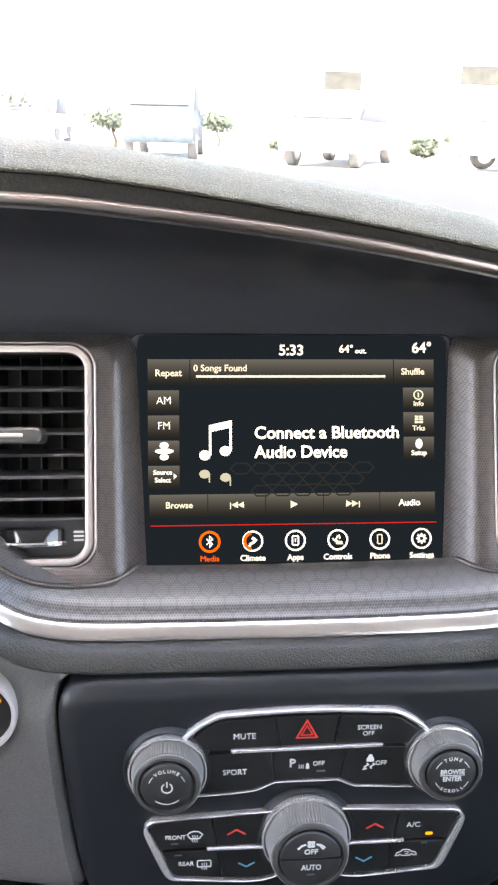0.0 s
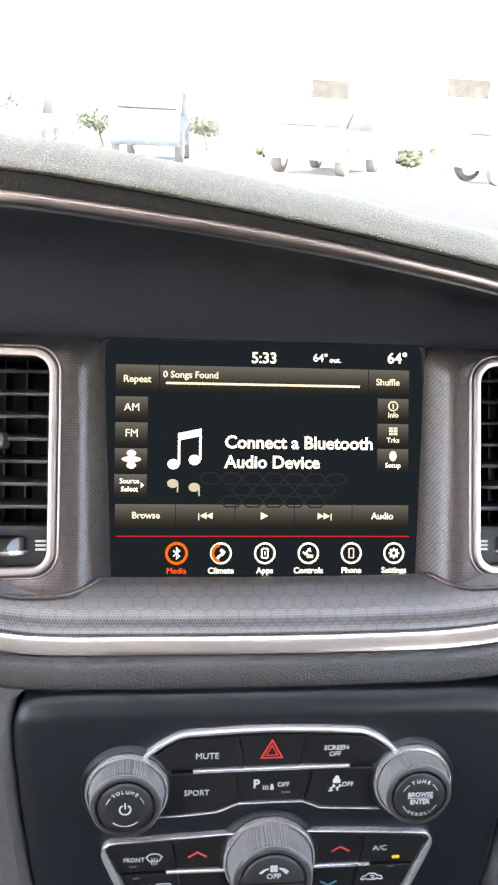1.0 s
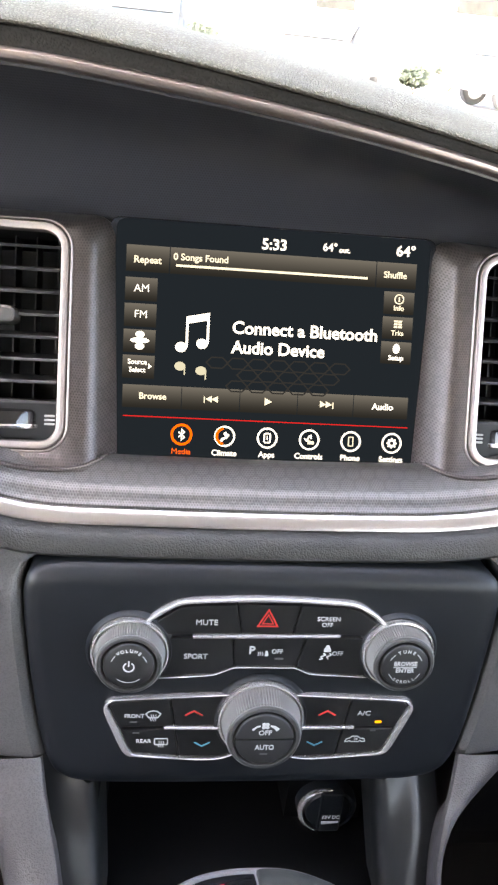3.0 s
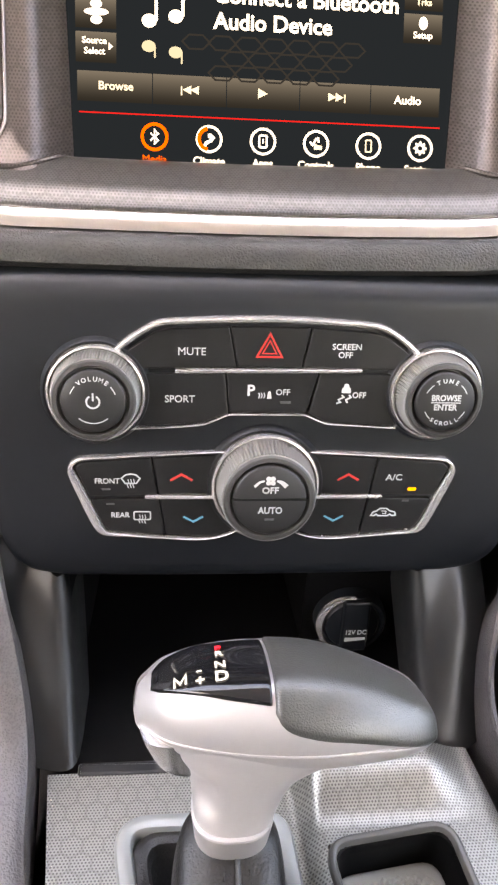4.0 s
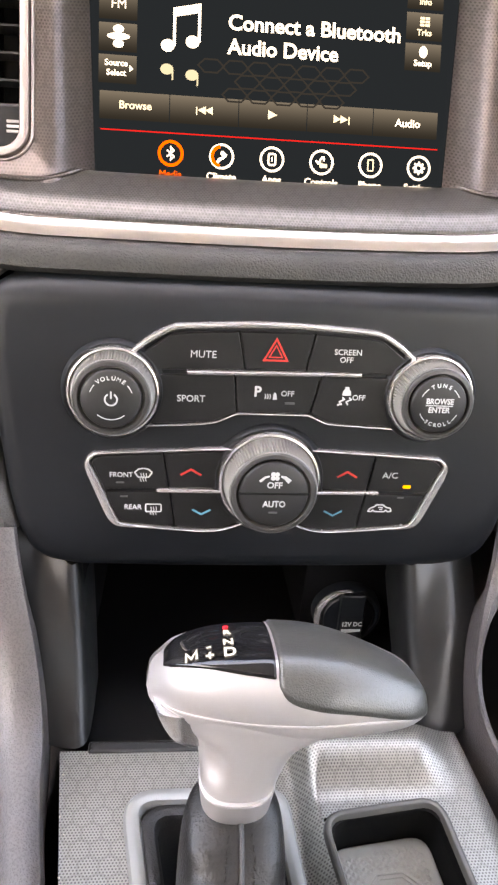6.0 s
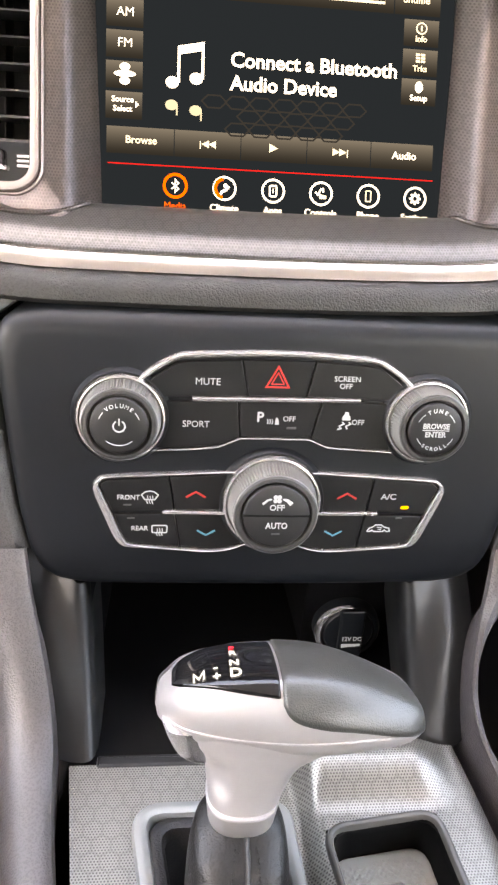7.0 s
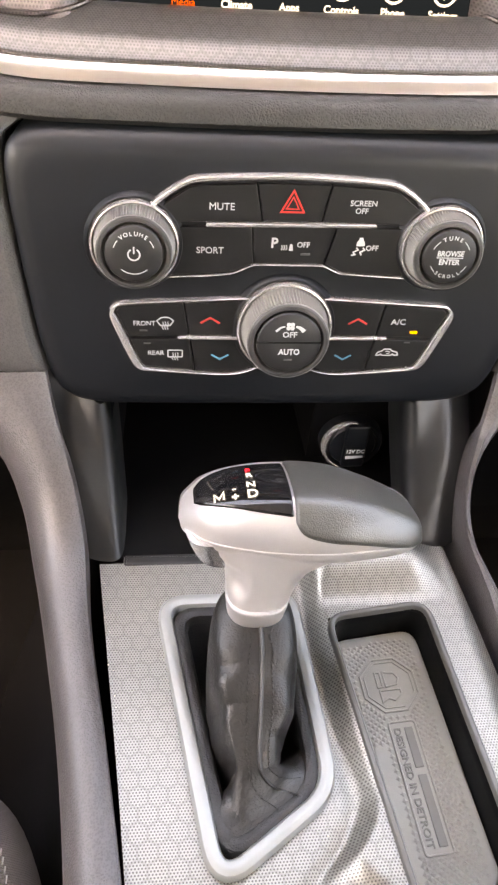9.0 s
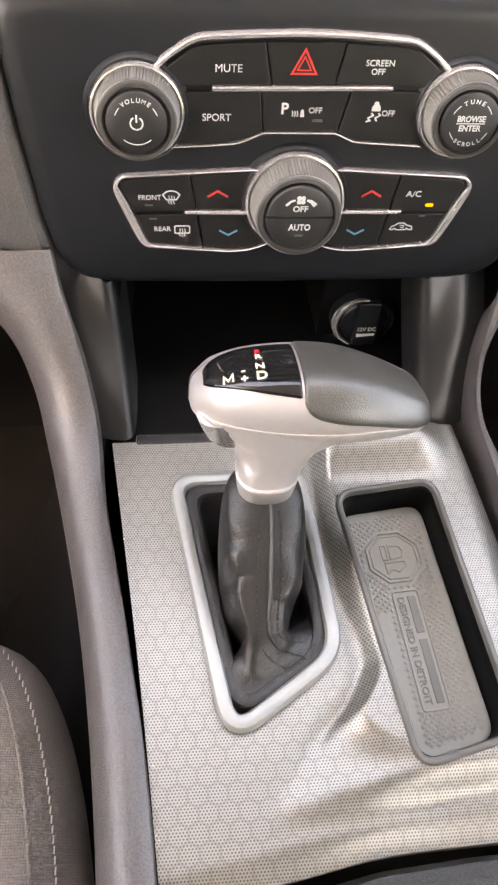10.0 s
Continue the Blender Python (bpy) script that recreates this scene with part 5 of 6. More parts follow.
for z, g in ((0.7437, 0.0004), (0.7432, 0.0007), (0.7322, -0.0004), (0.7310, -0.0014)):
    x0, x1, y0, y1 = -0.0336 - g, -0.0060 + g, 0.2080 - g, 0.2340 + g
    rows.append([((x0 + x1) / 2 + (x1 - x0) / 2 * math.copysign(abs(math.cos(a)) ** 0.8, math.cos(a)), (y0 + y1) / 2 + (y1 - y0) / 2 * math.copysign(abs(math.sin(a)) ** 0.8, math.sin(a)), z) for a in steps(0, 2 * math.pi * 47 / 48, 48)])
part("stem_collar", grid(rows, closed_u=True, cap=True), SATIN, lever, "satin silver collar")
rows = []
for z, g in ((0.7444, 0.0002), (0.7442, 0.0007), (0.7438, 0.0007), (0.7436, 0.0002)):
    x0, x1, y0, y1 = -0.0336 - g, -0.0060 + g, 0.2080 - g, 0.2340 + g
    rows.append([((x0 + x1) / 2 + (x1 - x0) / 2 * math.copysign(abs(math.cos(a)) ** 0.8, math.cos(a)), (y0 + y1) / 2 + (y1 - y0) / 2 * math.copysign(abs(math.sin(a)) ** 0.8, math.sin(a)), z) for a in steps(0, 2 * math.pi * 47 / 48, 48)])
part("collar_bead", grid(rows, closed_u=True, cap=True), SATIN, lever, "thin bright bead above the collar")
rows = []
for t in [0.0, 0.12, 0.24, 0.36, 0.48, 0.60, 0.70, 0.78, 0.85, 0.90, 0.94, 0.97, 0.99, 1.0]:
    inset = 0.0055 * (1 - math.sqrt(max(0.0, 1 - max(0.0, (t - 0.62) / 0.38) ** 2)))
    x0, x1, y0, y1 = -0.0520 + 0.0078 * t ** 1.3 + inset, -0.0205 - inset, 0.2225 + 0.003 * t + inset, 0.2520 - inset
    rows.append([((x0 + x1) / 2 + (x1 - x0) / 2 * math.copysign(abs(math.cos(q)) ** 0.55, math.cos(q)), (y0 + y1) / 2 + (y1 - y0) / 2 * math.copysign(abs(math.sin(q)) ** 0.55, math.sin(q)), 0.7740 - 0.0235 * t - 0.10 * max(0.0, (x0 + x1) / 2 + (x1 - x0) / 2 * math.cos(q) + 0.044) * t) for q in steps(0, 2 * math.pi * 47 / 48, 48)])
part("release_button", grid(rows, closed_u=True, cap=True), BUTTON_SILVER, lever, "smooth silver release button", 60)


crease = []
for x in steps(-0.049, 0.0485, 60):
    p = head_point(x, radians(1 + 8 * ease(-0.02, 0.03, x)), -0.0003)
    crease.append([p + Vector((0, 0.00045 * math.cos(q), 0.00045 * math.sin(q))) for q in steps(0, 2 * math.pi * 5 / 6, 6)])
part("parting_line", grid(crease, closed_u=True, cap=True), SATIN, lever)


def gear_mark(text, x, a, size, material, name="gear_letter"):
    p = head_point(x, a, 0.0009)
    up = (head_point(x, a + 0.05, 0.0009) - head_point(x, a - 0.05, 0.0009)).normalized()
    slope = (head_point(x + 0.001, a, 0.0009) - head_point(x - 0.001, a, 0.0009)).normalized()
    out = slope.cross(up).normalized()
    side = (Vector((1, 0, 0)) - out * out.x).normalized()
    up = out.cross(side)
    fr = Matrix(((side.x, up.x, out.x, p.x), (side.y, up.y, out.y, p.y), (side.z, up.z, out.z, p.z), (0, 0, 0, 1)))
    if text == "M":
        w, h = size * 0.36, size * 0.36
        part(name, ribbon([(-w, -h), (-w, h), (0, -h * 0.5), (w, h), (w, -h)], size * 0.15, fr, -0.00002, 0.00006, 0.00003), material, lever)
    else:
        letters(name, text, fr, 0, 0, size, 0.0, material, lever, "CENTER", 0.00016)


GEAR_WHITE = glowing("gear_white", (0.80, 0.90, 1.0), 0.85)
GEAR_RED = glowing("gear_red", (1.0, 0.03, 0.06), 1.6)
gear_mark("D", -0.0250, radians(72.5), 0.0064, GEAR_WHITE)
gear_mark("N", -0.0252, radians(85), 0.0053, GEAR_WHITE)
gear_mark("R", -0.0253, radians(95), 0.0048, GEAR_WHITE)
gear_mark("P", -0.0254, radians(104), 0.0044, GEAR_RED)
gear_mark("M", -0.0384, radians(69.5), 0.0056, GEAR_WHITE)
gear_mark("-", -0.0322, radians(80), 0.0056, GEAR_WHITE)
gear_mark("+", -0.0320, radians(68), 0.0056, GEAR_WHITE)

# leather boot from the collar down to its ring
n = 160
cx, cy = -0.0198, 0.2210
inner_ring = [Vector(p) for p in boot_loop(0.0080)]


def boot_edge(a):
    """Where the ray from the stem's foot at angle a meets the ring."""
    o, d = Vector((-0.022, 0.195)), Vector((math.cos(a), math.sin(a)))
    best = 0.02
    for p, q in zip(inner_ring, inner_ring[1:] + inner_ring[:1]):
        e = q - p
        den = d.x * e.y - d.y * e.x
        if abs(den) < 1e-12:
            continue
        s = ((p.x - o.x) * e.y - (p.y - o.y) * e.x) / den
        u = ((p.x - o.x) * d.y - (p.y - o.y) * d.x) / den
        if s > 0 and -1e-6 <= u <= 1 + 1e-6:
            best = s
    return o + d * best


rows = []
# soft creases: how far down, at which turn from the front, slant, width, reach and height
FOLDS = ((0.10, -38, -0.10, 0.030, 26, 0.0016), (0.17, -30, -0.16, 0.025, 24, -0.0014), (0.25, -42, -0.22, 0.045, 30, 0.0018), (0.36, -36, -0.20, 0.035, 26, -0.0015), (0.50, -46, 0.05, 0.060, 30, 0.0016), (0.12, 42, 0.14, 0.030, 26, 0.0012), (0.22, 46, 0.22, 0.035, 30, -0.0013), (0.36, 50, 0.26, 0.050, 30, 0.0014), (0.50, 44, 0.24, 0.035, 28, -0.0012), (0.76, -26, 0.95, 0.040, 20, 0.0022), (0.80, -8, 0.80, 0.050, 18, -0.0014), (0.70, 34, -0.30, 0.060, 34, 0.0012))
girth = smooth_curve([(0, 0.0134), (0.12, 0.0180), (0.35, 0.0202), (0.65, 0.0196), (0.85, 0.0172), (1, 0.0160)])
for t in steps(0, 1, 90):
    row = []
    for k in range(n):
        a = 2 * math.pi * k / n
        turn = (math.degrees(a) - 262 + 180) % 360 - 180
        reach = 120.0 if turn > 0 else 84.0 - 52.0 * ease(0.30, 0.72, t)
        frontness = 1 - ease(0.30, 1.0, abs(turn) / reach)
        c, s = math.cos(a), math.sin(a)
        sc, ss = math.copysign(abs(c) ** 0.85, c), math.copysign(abs(s) ** 0.85, s)
        foot = Vector((-0.0235 + 0.0160 * sc, 0.178 + 0.0191 * ss))
        p1 = boot_edge(a)
        if t < 0.62:
            q = t / 0.62
            r = girth(q)
            p = Vector((cx + (-0.0235 - cx) * q + r * sc, cy + (0.178 - cy) * q ** 1.1 + r * (0.92 + 0.273 * q) * ss))
            z = 0.7322 + (0.699 - 0.7322) * q - 0.060 * (1 - frontness) * q ** 2.2
        else:
            q = (t - 0.62) / 0.38
            p = foot.lerp(p1, q)
            z0 = 0.699 - 0.060 * (1 - frontness)
            z = z0 + (0.6845 - z0) * ((1 - frontness) * ease(0.45, 0.97, q) + frontness * q ** 0.8) - 0.003 * math.sin(math.pi * q)
        fold = noise.noise(Vector((c * 0.9, s * 0.9, t * 2.2 + 0.6 * c))) * 0.0016
        for t0, at, lean, wide, long, amp in FOLDS:
            u = t - t0 - lean * (turn - at) / 100
            fold += amp * math.exp(-(u / wide) ** 2 - ((turn - at) / long) ** 2)
        fold *= math.sin(math.pi * min(1, max(0, t))) ** 0.6
        row.append((p.x + c * fold, p.y + s * fold, z + fold * 0.5))
    rows.append(row)
hem = [Vector(p) for p in boot_loop(0.0100)]
part("boot_hem", ribbon([tuple(p) for p in hem], 0.0084, Matrix.Translation((0, 0, 0.684)), -0.012, 0.0020, 0.0028, True), BOOT_LEATHER, lever, "rolled black leather hem")
part("boot", grid(rows, closed_u=True), BOOT_LEATHER, lever, "creased black leather boot", 80)


def boot_point(t, turn):
    """A point of the boot's front: t down from the collar, turn in degrees from the seam, which swings aside at the foot."""
    i = min(88, int(t * 89))
    k = n * (274 + 22 * ease(0.5, 0.95, t) + turn) / 360
    k0 = int(k)
    p = [Vector(rows[i + d][(k0 + e) % n]) for d in (0, 1) for e in (0, 1)]
    u, v = k - k0, t * 89 - i
    return p[0].lerp(p[1], u).lerp(p[2].lerp(p[3], u), v)


seam = []
for t in steps(0.0, 0.985, 110):
    p = boot_point(t, 0)
    seam.append([p + Vector((0.0011 * math.cos(q), -0.0007 * abs(math.sin(q)), 0.0010 * math.sin(q))) for q in steps(0, 2 * math.pi * 7 / 8, 8)])
part("seam", grid(seam, closed_u=True, cap=True), BOOT_LEATHER, lever, "raised leather seam")
BOOT_THREAD = plain("boot_thread", (0.022, 0.020, 0.019), 0.7, 0, 0.2)
for turn in (-13, 13):
    for i in range(34 if turn < 0 else 30):
        a, b = boot_point(0.03 + i * 0.028, turn) + Vector((0, -0.0002, 0.0003)), boot_point(0.03 + (i + 0.6) * 0.028, turn) + Vector((0, -0.0002, 0.0003))
        part("stitch", grid([[p + Vector((0.00035 * math.cos(q), -0.0002, 0.00035 * math.sin(q))) for q in steps(0, 2 * math.pi * 4 / 5, 5)] for p in (a, b)], closed_u=True, cap=True), BOOT_THREAD, lever)
rnd = random.Random(5)
bm = bmesh.new()
for i in range(26):
    y = rnd.uniform(0.08, 0.278)
    x = left_edge(y) + rnd.uniform(0.0, 0.0025) if i < 16 else rnd.uniform(-0.06, 0.08)
    if i >= 16 and (inside(boot_loop(-0.004), x, y) or inside(tray_loop(-0.004), x, y)):
        continue
    c, r = Vector((x, y, top_height(x, y) + 0.0001)), rnd.uniform(0.00025, 0.0006)
    ring4 = [bm.verts.new(c + Vector((r * math.cos(q), r * rnd.uniform(0.6, 1.1) * math.sin(q), 0))) for q in (0, 1.3, 2.5, 3.8, 5.0)]
    tip = bm.verts.new(c + Vector((0, 0, r * 0.9)))
    for q in range(5):
        bm.faces.new((ring4[q], ring4[(q + 1) % 5], tip))
CRUMB = plain("crumb", (0.55, 0.48, 0.38), 0.9, 0, 0.3)
tagged(part("crumbs", bm, CRUMB), "tiny pale crumbs lying on the console", "crumbs", kind="stuff")

# ---- driver's seat ----
seat = anchor("driver_seat", (-0.36, -0.10, 0.30), "dark grey cloth driver's seat with pale stitching", "seat")
rows = []
for t in [0.0, 0.002, 0.006, 0.012, 0.02, 0.03, 0.042, 0.056, 0.072, 0.09, 0.11, 0.13, 0.155, 0.18, 0.21, 0.24, 0.28, 0.34, 0.42, 0.55, 0.75, 1.0]:
    y = 0.205 - 0.70 * t
    e = math.sqrt(max(0, 1 - (1 - min(1, t / 0.28)) ** 2))
    xr = -0.175 + 0.072 * e
    zc = 0.600 + 0.055 * e - 0.02 * t
    row = []
    for a in steps(-70, 90, 14):
        row.append((xr - 0.045 + 0.045 * math.cos(radians(a)), y, zc - 0.045 + 0.045 * math.sin(radians(a))))
    row += [(xr - 0.045 - d, y, zc - 0.004 * math.sin(d * 30)) for d in (0.03, 0.06, 0.10, 0.2, 0.3)]
    row += [(-0.60, y, zc - 0.03), (-0.60, y, 0.35)]
    rows.append(row)
part("cushion", grid(rows), SEAT_CLOTH, seat, "dark grey woven cloth cushion", 60)
part("seam_ridge", grid([[(-0.175 + 0.072 * math.sqrt(max(0, 1 - (1 - min(1, t / 0.28)) ** 2)) - 0.045 + 0.0452 * math.cos(radians(62)) + 0.0009 * math.cos(q), 0.205 - 0.70 * t, 0.555 + 0.055 * math.sqrt(max(0, 1 - (1 - min(1, t / 0.28)) ** 2)) - 0.02 * t + 0.0452 * math.sin(radians(62)) + 0.0009 * math.sin(q)) for q in steps(0, 2 * math.pi * 7 / 8, 8)] for t in steps(0.012, 0.34, 60)], closed_u=True, cap=True), SEAT_CLOTH, seat)
part("seat_base", box((-0.60, -0.48, 0.12), (-0.16, 0.15, 0.53)), CARPET, seat)
part("backrest", prism(rounded([(-0.60, 0.35), (-0.13, 0.35), (-0.14, 1.05), (-0.58, 1.05)], 0.08, 5), frame_of((0, -0.50, 0.20), 0.0) @ pose(0, -0.1, 0, 0, 0, 0), -0.06, 0.10, 0.04), SEAT_CLOTH, seat)
for i in range(46):
    t = 0.015 + i * 0.0062
    y = 0.205 - 0.70 * t
    e = math.sqrt(max(0, 1 - (1 - min(1, t / 0.28)) ** 2))
    xr = -0.175 + 0.072 * e
    zc = 0.600 + 0.055 * e - 0.02 * t
    a = radians(46)
    p = Vector((xr - 0.045 + 0.0455 * math.cos(a), y, zc - 0.045 + 0.0455 * math.sin(a)))
    part("stitch", grid([[p + Vector((0.00042 * math.cos(q), dy, 0.00042 * math.sin(q))) for q in steps(0, 2 * math.pi * 5 / 6, 6)] for dy in (-0.0017, 0.0017)], closed_u=True, cap=True), THREAD, seat)

# ---- the cabin round it ----
def wall(name, bm, material, label):
    ob = part(name, bm, material)
    return tagged(ob, label, "car body", kind="structure")


wall("floor", box((-0.80, -1.6, 0.06), (0.80, 0.75, 0.12)), CARPET, "dark carpeted car floor")
rows = []
for y in steps(-0.40, 0.42, 30):
    w = 0.012 * math.sin(9 * y)
    rows.append([(-0.085, y, 0.60), (-0.105, y, 0.585), (-0.128 + w * 0.2, y, 0.545), (-0.150 + w * 0.5, y, 0.480), (-0.178 + w, y, 0.390), (-0.215 + w, y, 0.280), (-0.250, y, 0.18), (-0.28, y, 0.118)])
tunnel = part("trim_tunnel", grid(rows), CARPET)
tagged(tunnel, "dark brown carpet on the side of the tunnel", "carpet", kind="structure")
wall("wall_firewall", box((-0.80, 0.70, 0.10), (0.80, 0.76, 0.97)), CARPET, "dark firewall behind the dashboard")
wall("wall_rear", box((-0.80, -1.66, 0.10), (0.80, -1.60, 1.44)), CARPET, "dark rear cabin wall")
for side, word in ((-1, "driver"), (1, "passenger")):
    a, b = sorted((side * 0.74, side * 0.80))
    wall("wall_" + word, box((a, -1.6, 0.10), (b, 0.75, 0.95)), TRIM_GREY, "dark door trim")
    wall("trim_roof_rail", box((a - side * 0.08, -1.1, 1.37), (b - side * 0.08, 0.30, 1.42)), HEADLINER, "pale roof rail")
    p = [Vector((side * 0.75, 1.02, 0.98)), Vector((side * 0.68, 0.26, 1.38))]
    rows = [[q + Vector((dx, dy, 0)) for dx, dy in ((-0.03, -0.03), (0.03, -0.03), (0.03, 0.03), (-0.03, 0.03))] for q in p]
    wall("trim_pillar", grid(rows, closed_u=True, cap=True), HEADLINER, "pale windscreen pillar")
    p = [Vector((side * 0.77, -0.50, 0.94)), Vector((side * 0.70, -0.52, 1.40))]
    rows = [[q + Vector((dx, dy, 0)) for dx, dy in ((-0.02, -0.05), (0.02, -0.05), (0.02, 0.05), (-0.02, 0.05))] for q in p]
    wall("trim_door_pillar", grid(rows, closed_u=True, cap=True), HEADLINER, "pale door pillar")
wall("ceiling", box((-0.72, -1.66, 1.40), (0.72, 0.28, 1.45)), HEADLINER, "pale fabric headliner")
# dash top behind the brow, running to the windscreen
rows = []
for x in steps(-0.74, 0.74, 40):
    zb = min(brow(x) - 0.035, 1.04)
    rows.append([(x, 0.50, zb - 0.02), (x, 0.56, zb), (x, 0.68, zb + 0.006), (x, 0.86, zb - 0.005), (x, 1.02, 0.985), (x, 1.03, 0.90)])
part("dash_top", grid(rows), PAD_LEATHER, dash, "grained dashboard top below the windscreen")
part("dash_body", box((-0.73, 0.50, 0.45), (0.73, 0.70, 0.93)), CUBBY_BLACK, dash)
screen_rows = [[(x, 1.02 - 0.76 * t - 0.10 * (x / 0.7) ** 2 * (1 - t), 0.985 + 0.40 * t + 0.03 * math.sin(math.pi * t)) for x in steps(-0.70, 0.70, 17)] for t in steps(0, 1, 9)]
ws = wall("window_windscreen", grid(screen_rows), CLEAR, "clear curved windscreen")
so = ws.modifiers.new("thick", "SOLIDIFY")
so.thickness = 0.005
ws.visible_shadow = False
bonnet = anchor("bonnet", (0, 1.4, 0.9), "grey metallic car bonnet beyond the windscreen", "bonnet")
part("bonnet_skin", grid([[(x, 1.06 + 1.08 * t, 1.032 - 0.020 * t - 0.04 * t ** 14 - 0.05 * abs(x / 0.95) ** 5) for x in steps(-0.95, 0.95, 21)] for t in steps(0, 1, 16)]), BODY_PAINT, bonnet)

# ---- outside ----
CONCRETE = plain("pale_concrete", (0.42, 0.41, 0.39), 0.9, 0, 0.2, 0.3, big=0.4)
RENDER_WALL = plain("pale_render", (0.70, 0.64, 0.60), 0.85, 0, 0.08, 0.3, big=0.6)
ROOF_RED = plain("red_roof", (0.42, 0.16, 0.12), 0.8, 0, 0.15, big=1.0)
# strong colour mottling stands in for reflections in the building's windows
DARK_GLASS = plain("dark_window", (0.06, 0.062, 0.056), 0.8, 0, 0.85, spec=0.05, big=3.5)
CAR_GLASS = plain("car_window", (0.09, 0.095, 0.10), 0.6, 0, 0.4, spec=0.05, big=1.5)
WHITE_CAR = plain("white_paint", (0.78, 0.78, 0.78), 0.2, 0, 0.03, coat=0.5, big=1.0)
BLUE_CAR = plain("blue_paint", (0.075, 0.096, 0.115), 0.6, 0.0, 0.85, spec=0.1, big=5.0)
SILVER_CAR = plain("silver_paint", (0.5, 0.5, 0.5), 0.25, 0.4, 0.05, coat=0.5, big=1.0)
TYRE = plain("tyre", (0.11, 0.11, 0.11), 0.9, 0, 0.2, spec=0.1, big=5.0)
BARK = plain("bark", (0.12, 0.09, 0.06), 0.9, 0, 0.3, big=4.0)
LEAF = plain("leaf", (0.062, 0.078, 0.050), 0.6, 0, 0.4, big=2.0)
tagged(part("ground", grid([[(x, y, 0) for x in (-600, -60, -20, 0, 20, 60, 600)] for y in (-600, -60, -20, 0, 20, 60, 600)]), CONCRETE), "pale concrete car park", "ground", kind="structure")


def parked_car(at, turn, paint, label, tall=1.0):
    m = pose(*at, 0, 0, turn)
    car = new("parked_car")
    car.matrix_basis = m
    tagged(car, label, "car", "cars in the car park")
    body = [(-2.2, 0.35), (2.2, 0.35), (2.25, 0.62), (2.1, 0.82), (1.1, 0.95), (0.35, 1.42), (-1.1, 1.44), (-1.75, 1.02), (-2.2, 0.95), (-2.28, 0.6)]
    fr = m @ Matrix(((1, 0, 0, 0), (0, 0, -1, 0), (0, tall, 0, 0), (0, 0, 0, 1)))
    pts = rounded(body, 0.12, 3)
    rows = [[fr @ Vector((x, y, z)) for x, y in [(p[0], p[1]) for p in offset(ccw(pts), d)]] for z, d in ((-0.80, 0.10), (-0.86, 0.0), (0.86, 0.0), (0.80, 0.10))]
    part("body", grid(rows, closed_u=True, cap=True), paint, car)
    for z in (-0.865, 0.865):
        a, b = sorted((z, z * 1.004))
        part("side_window", prism([(0.95, 0.98), (0.32, 1.36), (-1.05, 1.38), (-1.55, 1.03)], fr, a, b, 0.002), CAR_GLASS, car)
    for name, (xa, ya), (xb, yb) in (("windscreen", (1.06, 1.0), (0.42, 1.385)), ("rear_window", (-1.70, 1.075), (-1.18, 1.41))):
        o = 0.02 if xa > 0 else -0.02
        bm = grid([[fr @ Vector((xa + o * k, ya + 0.02 * k, -w)), fr @ Vector((xa + o * k, ya + 0.02 * k, w)), fr @ Vector((xb + o * k, yb + 0.02 * k, w * 0.88)), fr @ Vector((xb + o * k, yb + 0.02 * k, -w * 0.88))] for k, w in ((0, 0.74), (1, 0.72))], closed_u=True, cap=True)
        part(name, bm, CAR_GLASS, car)
    for x, z in ((-2.2, -0.66), (-2.2, 0.66), (2.12, -0.62), (2.12, 0.62)):
        part("rear_light" if x < 0 else "headlight", prism(rounded(rect(x - 0.06, x + 0.09, 0.68, 0.84), 0.03, 3), fr, z - 0.14, z + 0.14, 0.02), ROOF_RED if x < 0 else CAR_GLASS, car)
    for x in (-1.4, 1.4):
        for z in (-0.80, 0.80):
            w = part("wheel", lathe([(0.20, -0.11), (0.32, -0.11), (0.33, -0.06), (0.33, 0.06), (0.32, 0.11), (0.20, 0.11)], fr @ Matrix.Translation((0, 0, z)), x, 0.33, 28), TYRE, car)
            part("rim", lathe([(0.05, -0.115), (0.20, -0.112), (0.20, 0.112), (0.05, 0.115)], fr @ Matrix.Translation((0, 0, z)), x, 0.33, 20), SILVER_CAR, w)
    return car


parked_car((8.6, 19.0, 0), 8, WHITE_CAR, "white parked car in the bright car park")
parked_car((3.75, 20.5, 0), 62, SILVER_CAR, "silver parked car in front of the building")
parked_car((-0.75, 22.5, 0), 86, BLUE_CAR, "blue parked car in the bright car park", 1.18)
parked_car((-4.6, 24.0, 0), 92, WHITE_CAR, "white parked car farther off in the car park")
tagged(part("backdrop", box((-120, 86, 0), (120, 88, 3.4)), RENDER_WALL), "pale far buildings beyond the car park", "backdrop", kind="structure")
house = anchor("building", (8, 34, 0), "low pale commercial building with a red roof edge", "building")
part("wall", box((4.1, 32, 0), (22, 44, 2.60)), RENDER_WALL, house)
part("roof", box((4.0, 31.8, 2.60), (22.3, 44.3, 2.70)), ROOF_RED, house, "red roof edge")
for x0, x1, z0, z1 in ((4.95, 6.38, 2.02, 2.66), (10.23, 11.9, 2.32, 2.98), (15.0, 16.6, 2.32, 2.98)):
    bay = part("bay", box((x0 - 0.12, 31.6, 0), (x1 + 0.12, 36, z1 + 0.06)), RENDER_WALL, house, "pale wall bay")
    part("window", box((x0, 31.53, z0), (x1, 31.598, z1)), DARK_GLASS, bay, "dark window")
    part("window_sill", box((x0 - 0.08, 31.50, z0 - 0.10), (x1 + 0.08, 31.56, z0 - 0.004)), RENDER_WALL, bay)


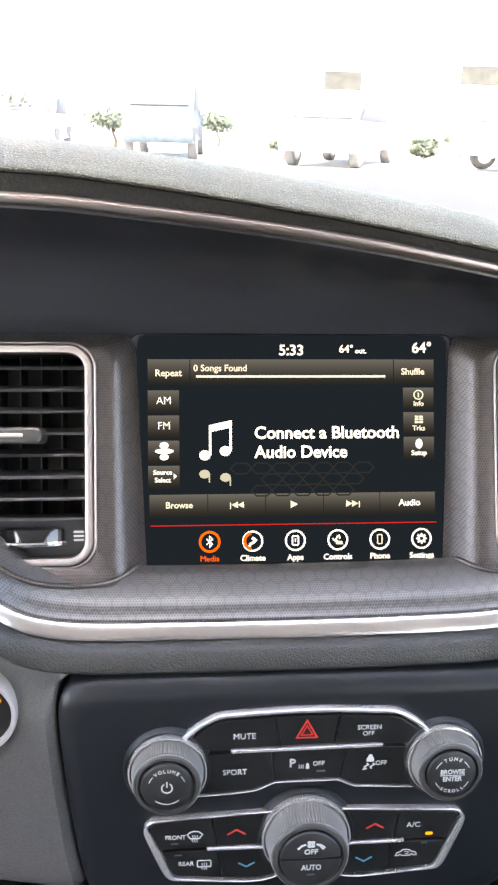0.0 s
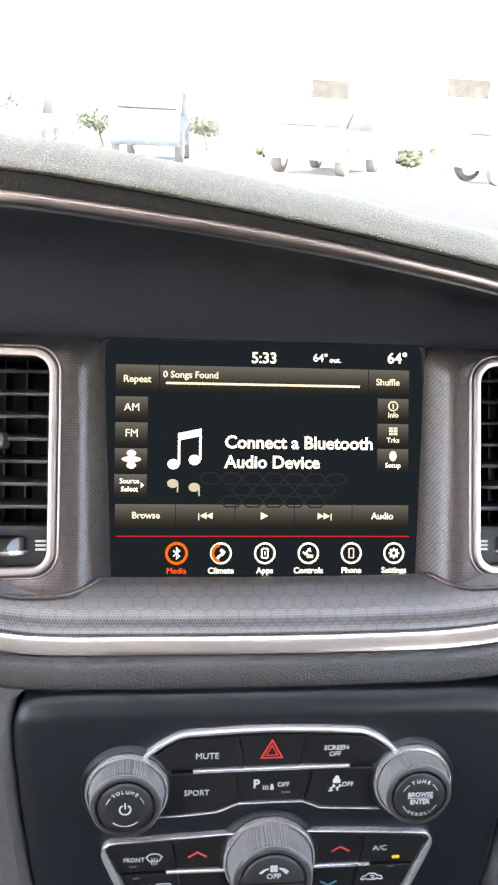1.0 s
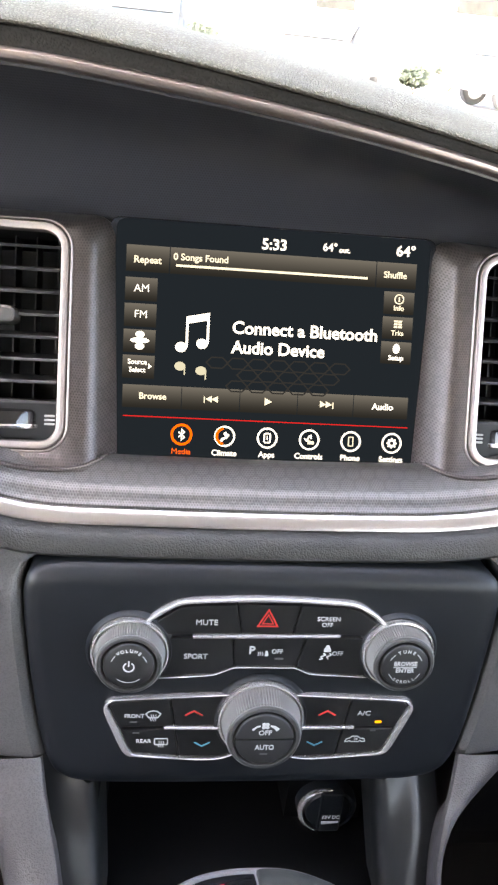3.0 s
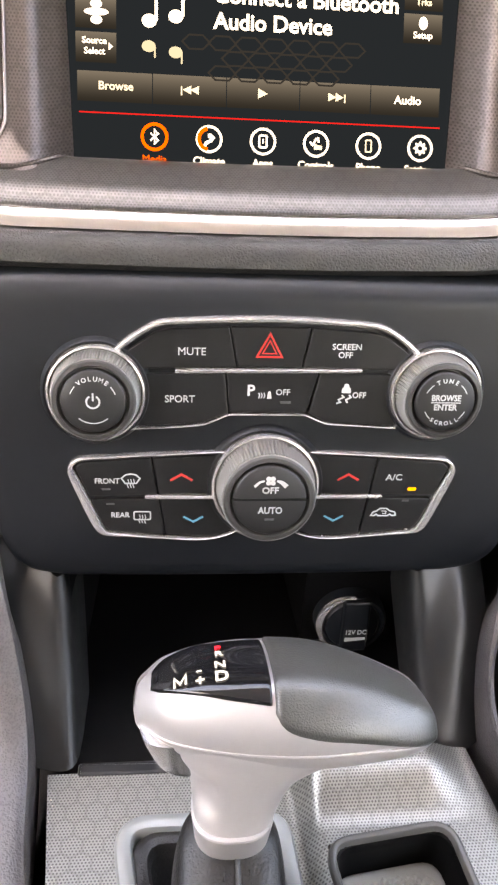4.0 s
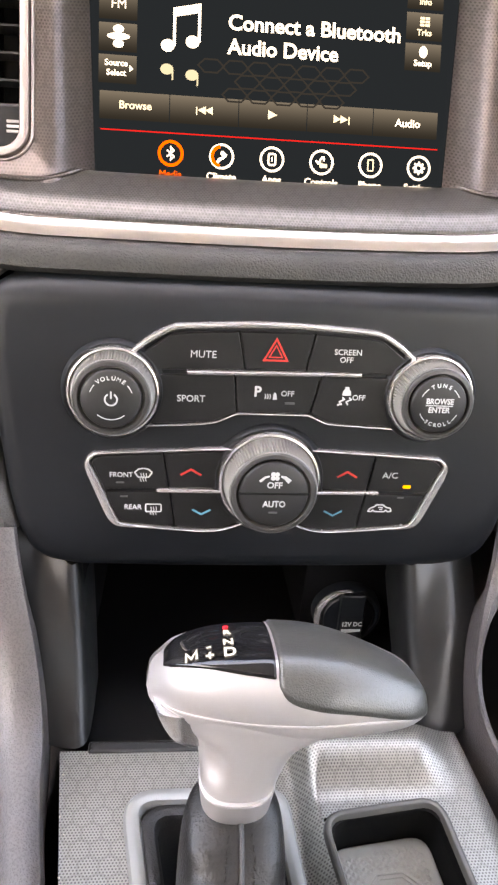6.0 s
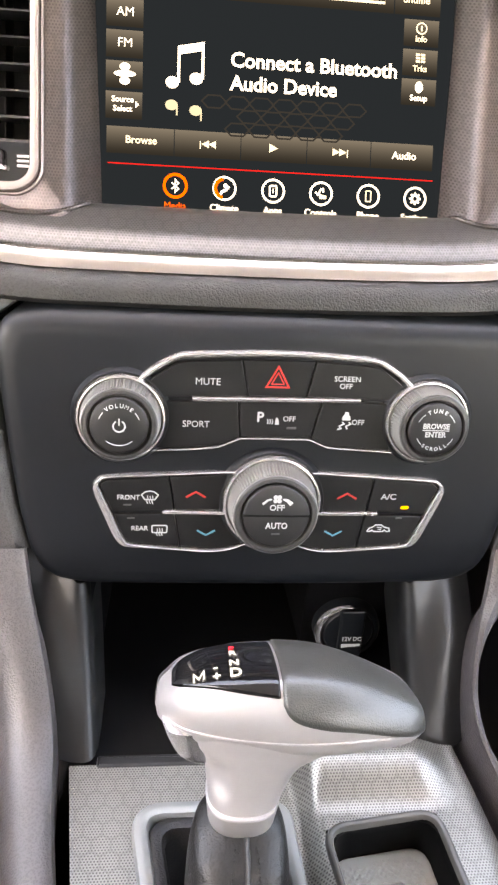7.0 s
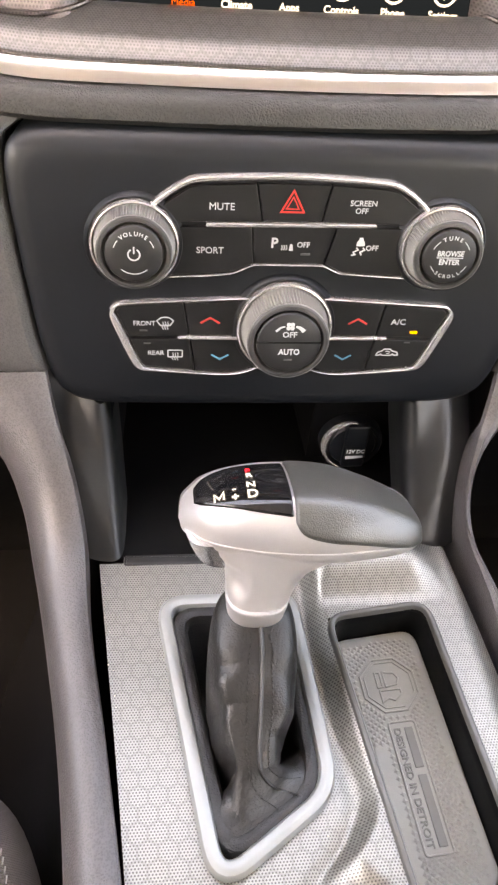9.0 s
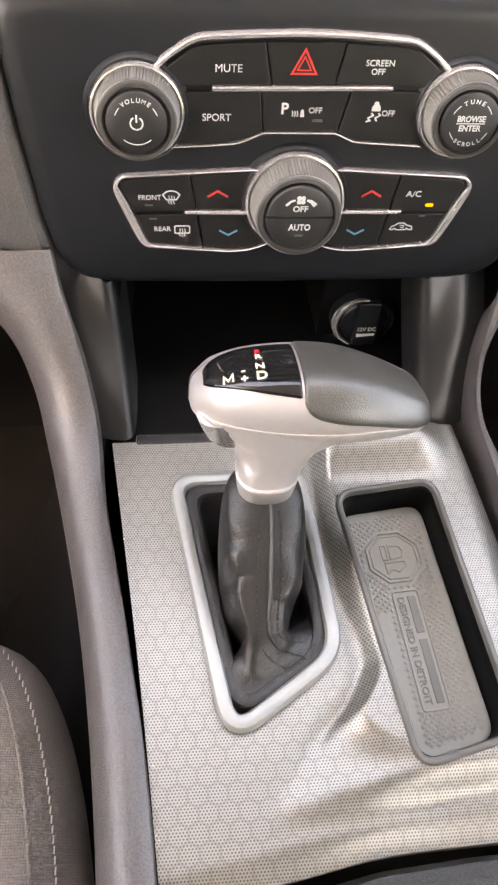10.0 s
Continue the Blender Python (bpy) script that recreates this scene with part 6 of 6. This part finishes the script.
def tree(at, height, seed, label):
    rnd = random.Random(seed)
    t = anchor("tree", at, label, "tree", "trees along the car park")
    rows = []
    for k in range(8):
        z = height * 0.62 * k / 7
        r = 0.06 * height * (1 - k / 9)
        rows.append([(at[0] + r * math.cos(a) + 0.05 * math.sin(k), at[1] + r * math.sin(a), z) for a in steps(0, 2 * math.pi * 9 / 10, 10)])
    part("trunk", grid(rows, closed_u=True, cap=True), BARK, t)
    bm = bmesh.new()
    spread = min(1.1, 0.75 * height)
    for k in range(9):
        a, e = rnd.uniform(0, 6.28), rnd.uniform(0.4, 1.0)
        p0 = Vector((at[0], at[1], height * rnd.uniform(0.35, 0.6)))
        p1 = p0 + Vector((math.cos(a) * spread * 0.8, math.sin(a) * spread * 0.8, e * height * 0.35))
        grid([[p0 + Vector((0.04 * math.cos(q), 0.04 * math.sin(q), 0)) for q in (0, 2, 4)], [p1 + Vector((0.01 * math.cos(q), 0.01 * math.sin(q), 0)) for q in (0, 2, 4)]], closed_u=True, bm=bm)
    part("limbs", bm, BARK, t)
    bm = bmesh.new()
    for k in range(900):
        d = Vector((rnd.gauss(0, 1), rnd.gauss(0, 1), rnd.gauss(0, 1))).normalized() * rnd.uniform(0.35, 1.0)
        p = Vector((at[0], at[1], height * 0.70)) + Vector((d.x * spread, d.y * spread, d.z * height * 0.30))
        if noise.noise(p * 0.9) < -0.12:
            continue
        u = Vector((rnd.gauss(0, 1), rnd.gauss(0, 1), rnd.gauss(0, 1))).normalized()
        v = u.orthogonal().normalized()
        s = rnd.uniform(0.05, 0.10)
        bm.faces.new([bm.verts.new(p + u * s), bm.verts.new(p + v * s * 0.6), bm.verts.new(p - u * s), bm.verts.new(p - v * s * 0.6)])
    part("crown", bm, LEAF, t)


for at, height, seed in (((2.4, 22, 0), 0.55, 8), ((6.0, 21, 0), 0.50, 9), ((6.9, 24, 0), 0.62, 10), ((-5.2, 23, 0), 1.75, 11), ((0.9, 30, 0), 1.15, 12), ((3.2, 26, 0), 0.72, 13), ((4.9, 27, 0), 0.66, 14), ((8.3, 25, 0), 0.80, 15), ((-2.6, 27, 0), 1.30, 16)):
    tree(at, height, seed, "low grey-green shrub beside the bright car park" if height < 1.0 else "small grey-green tree beside the bright car park")
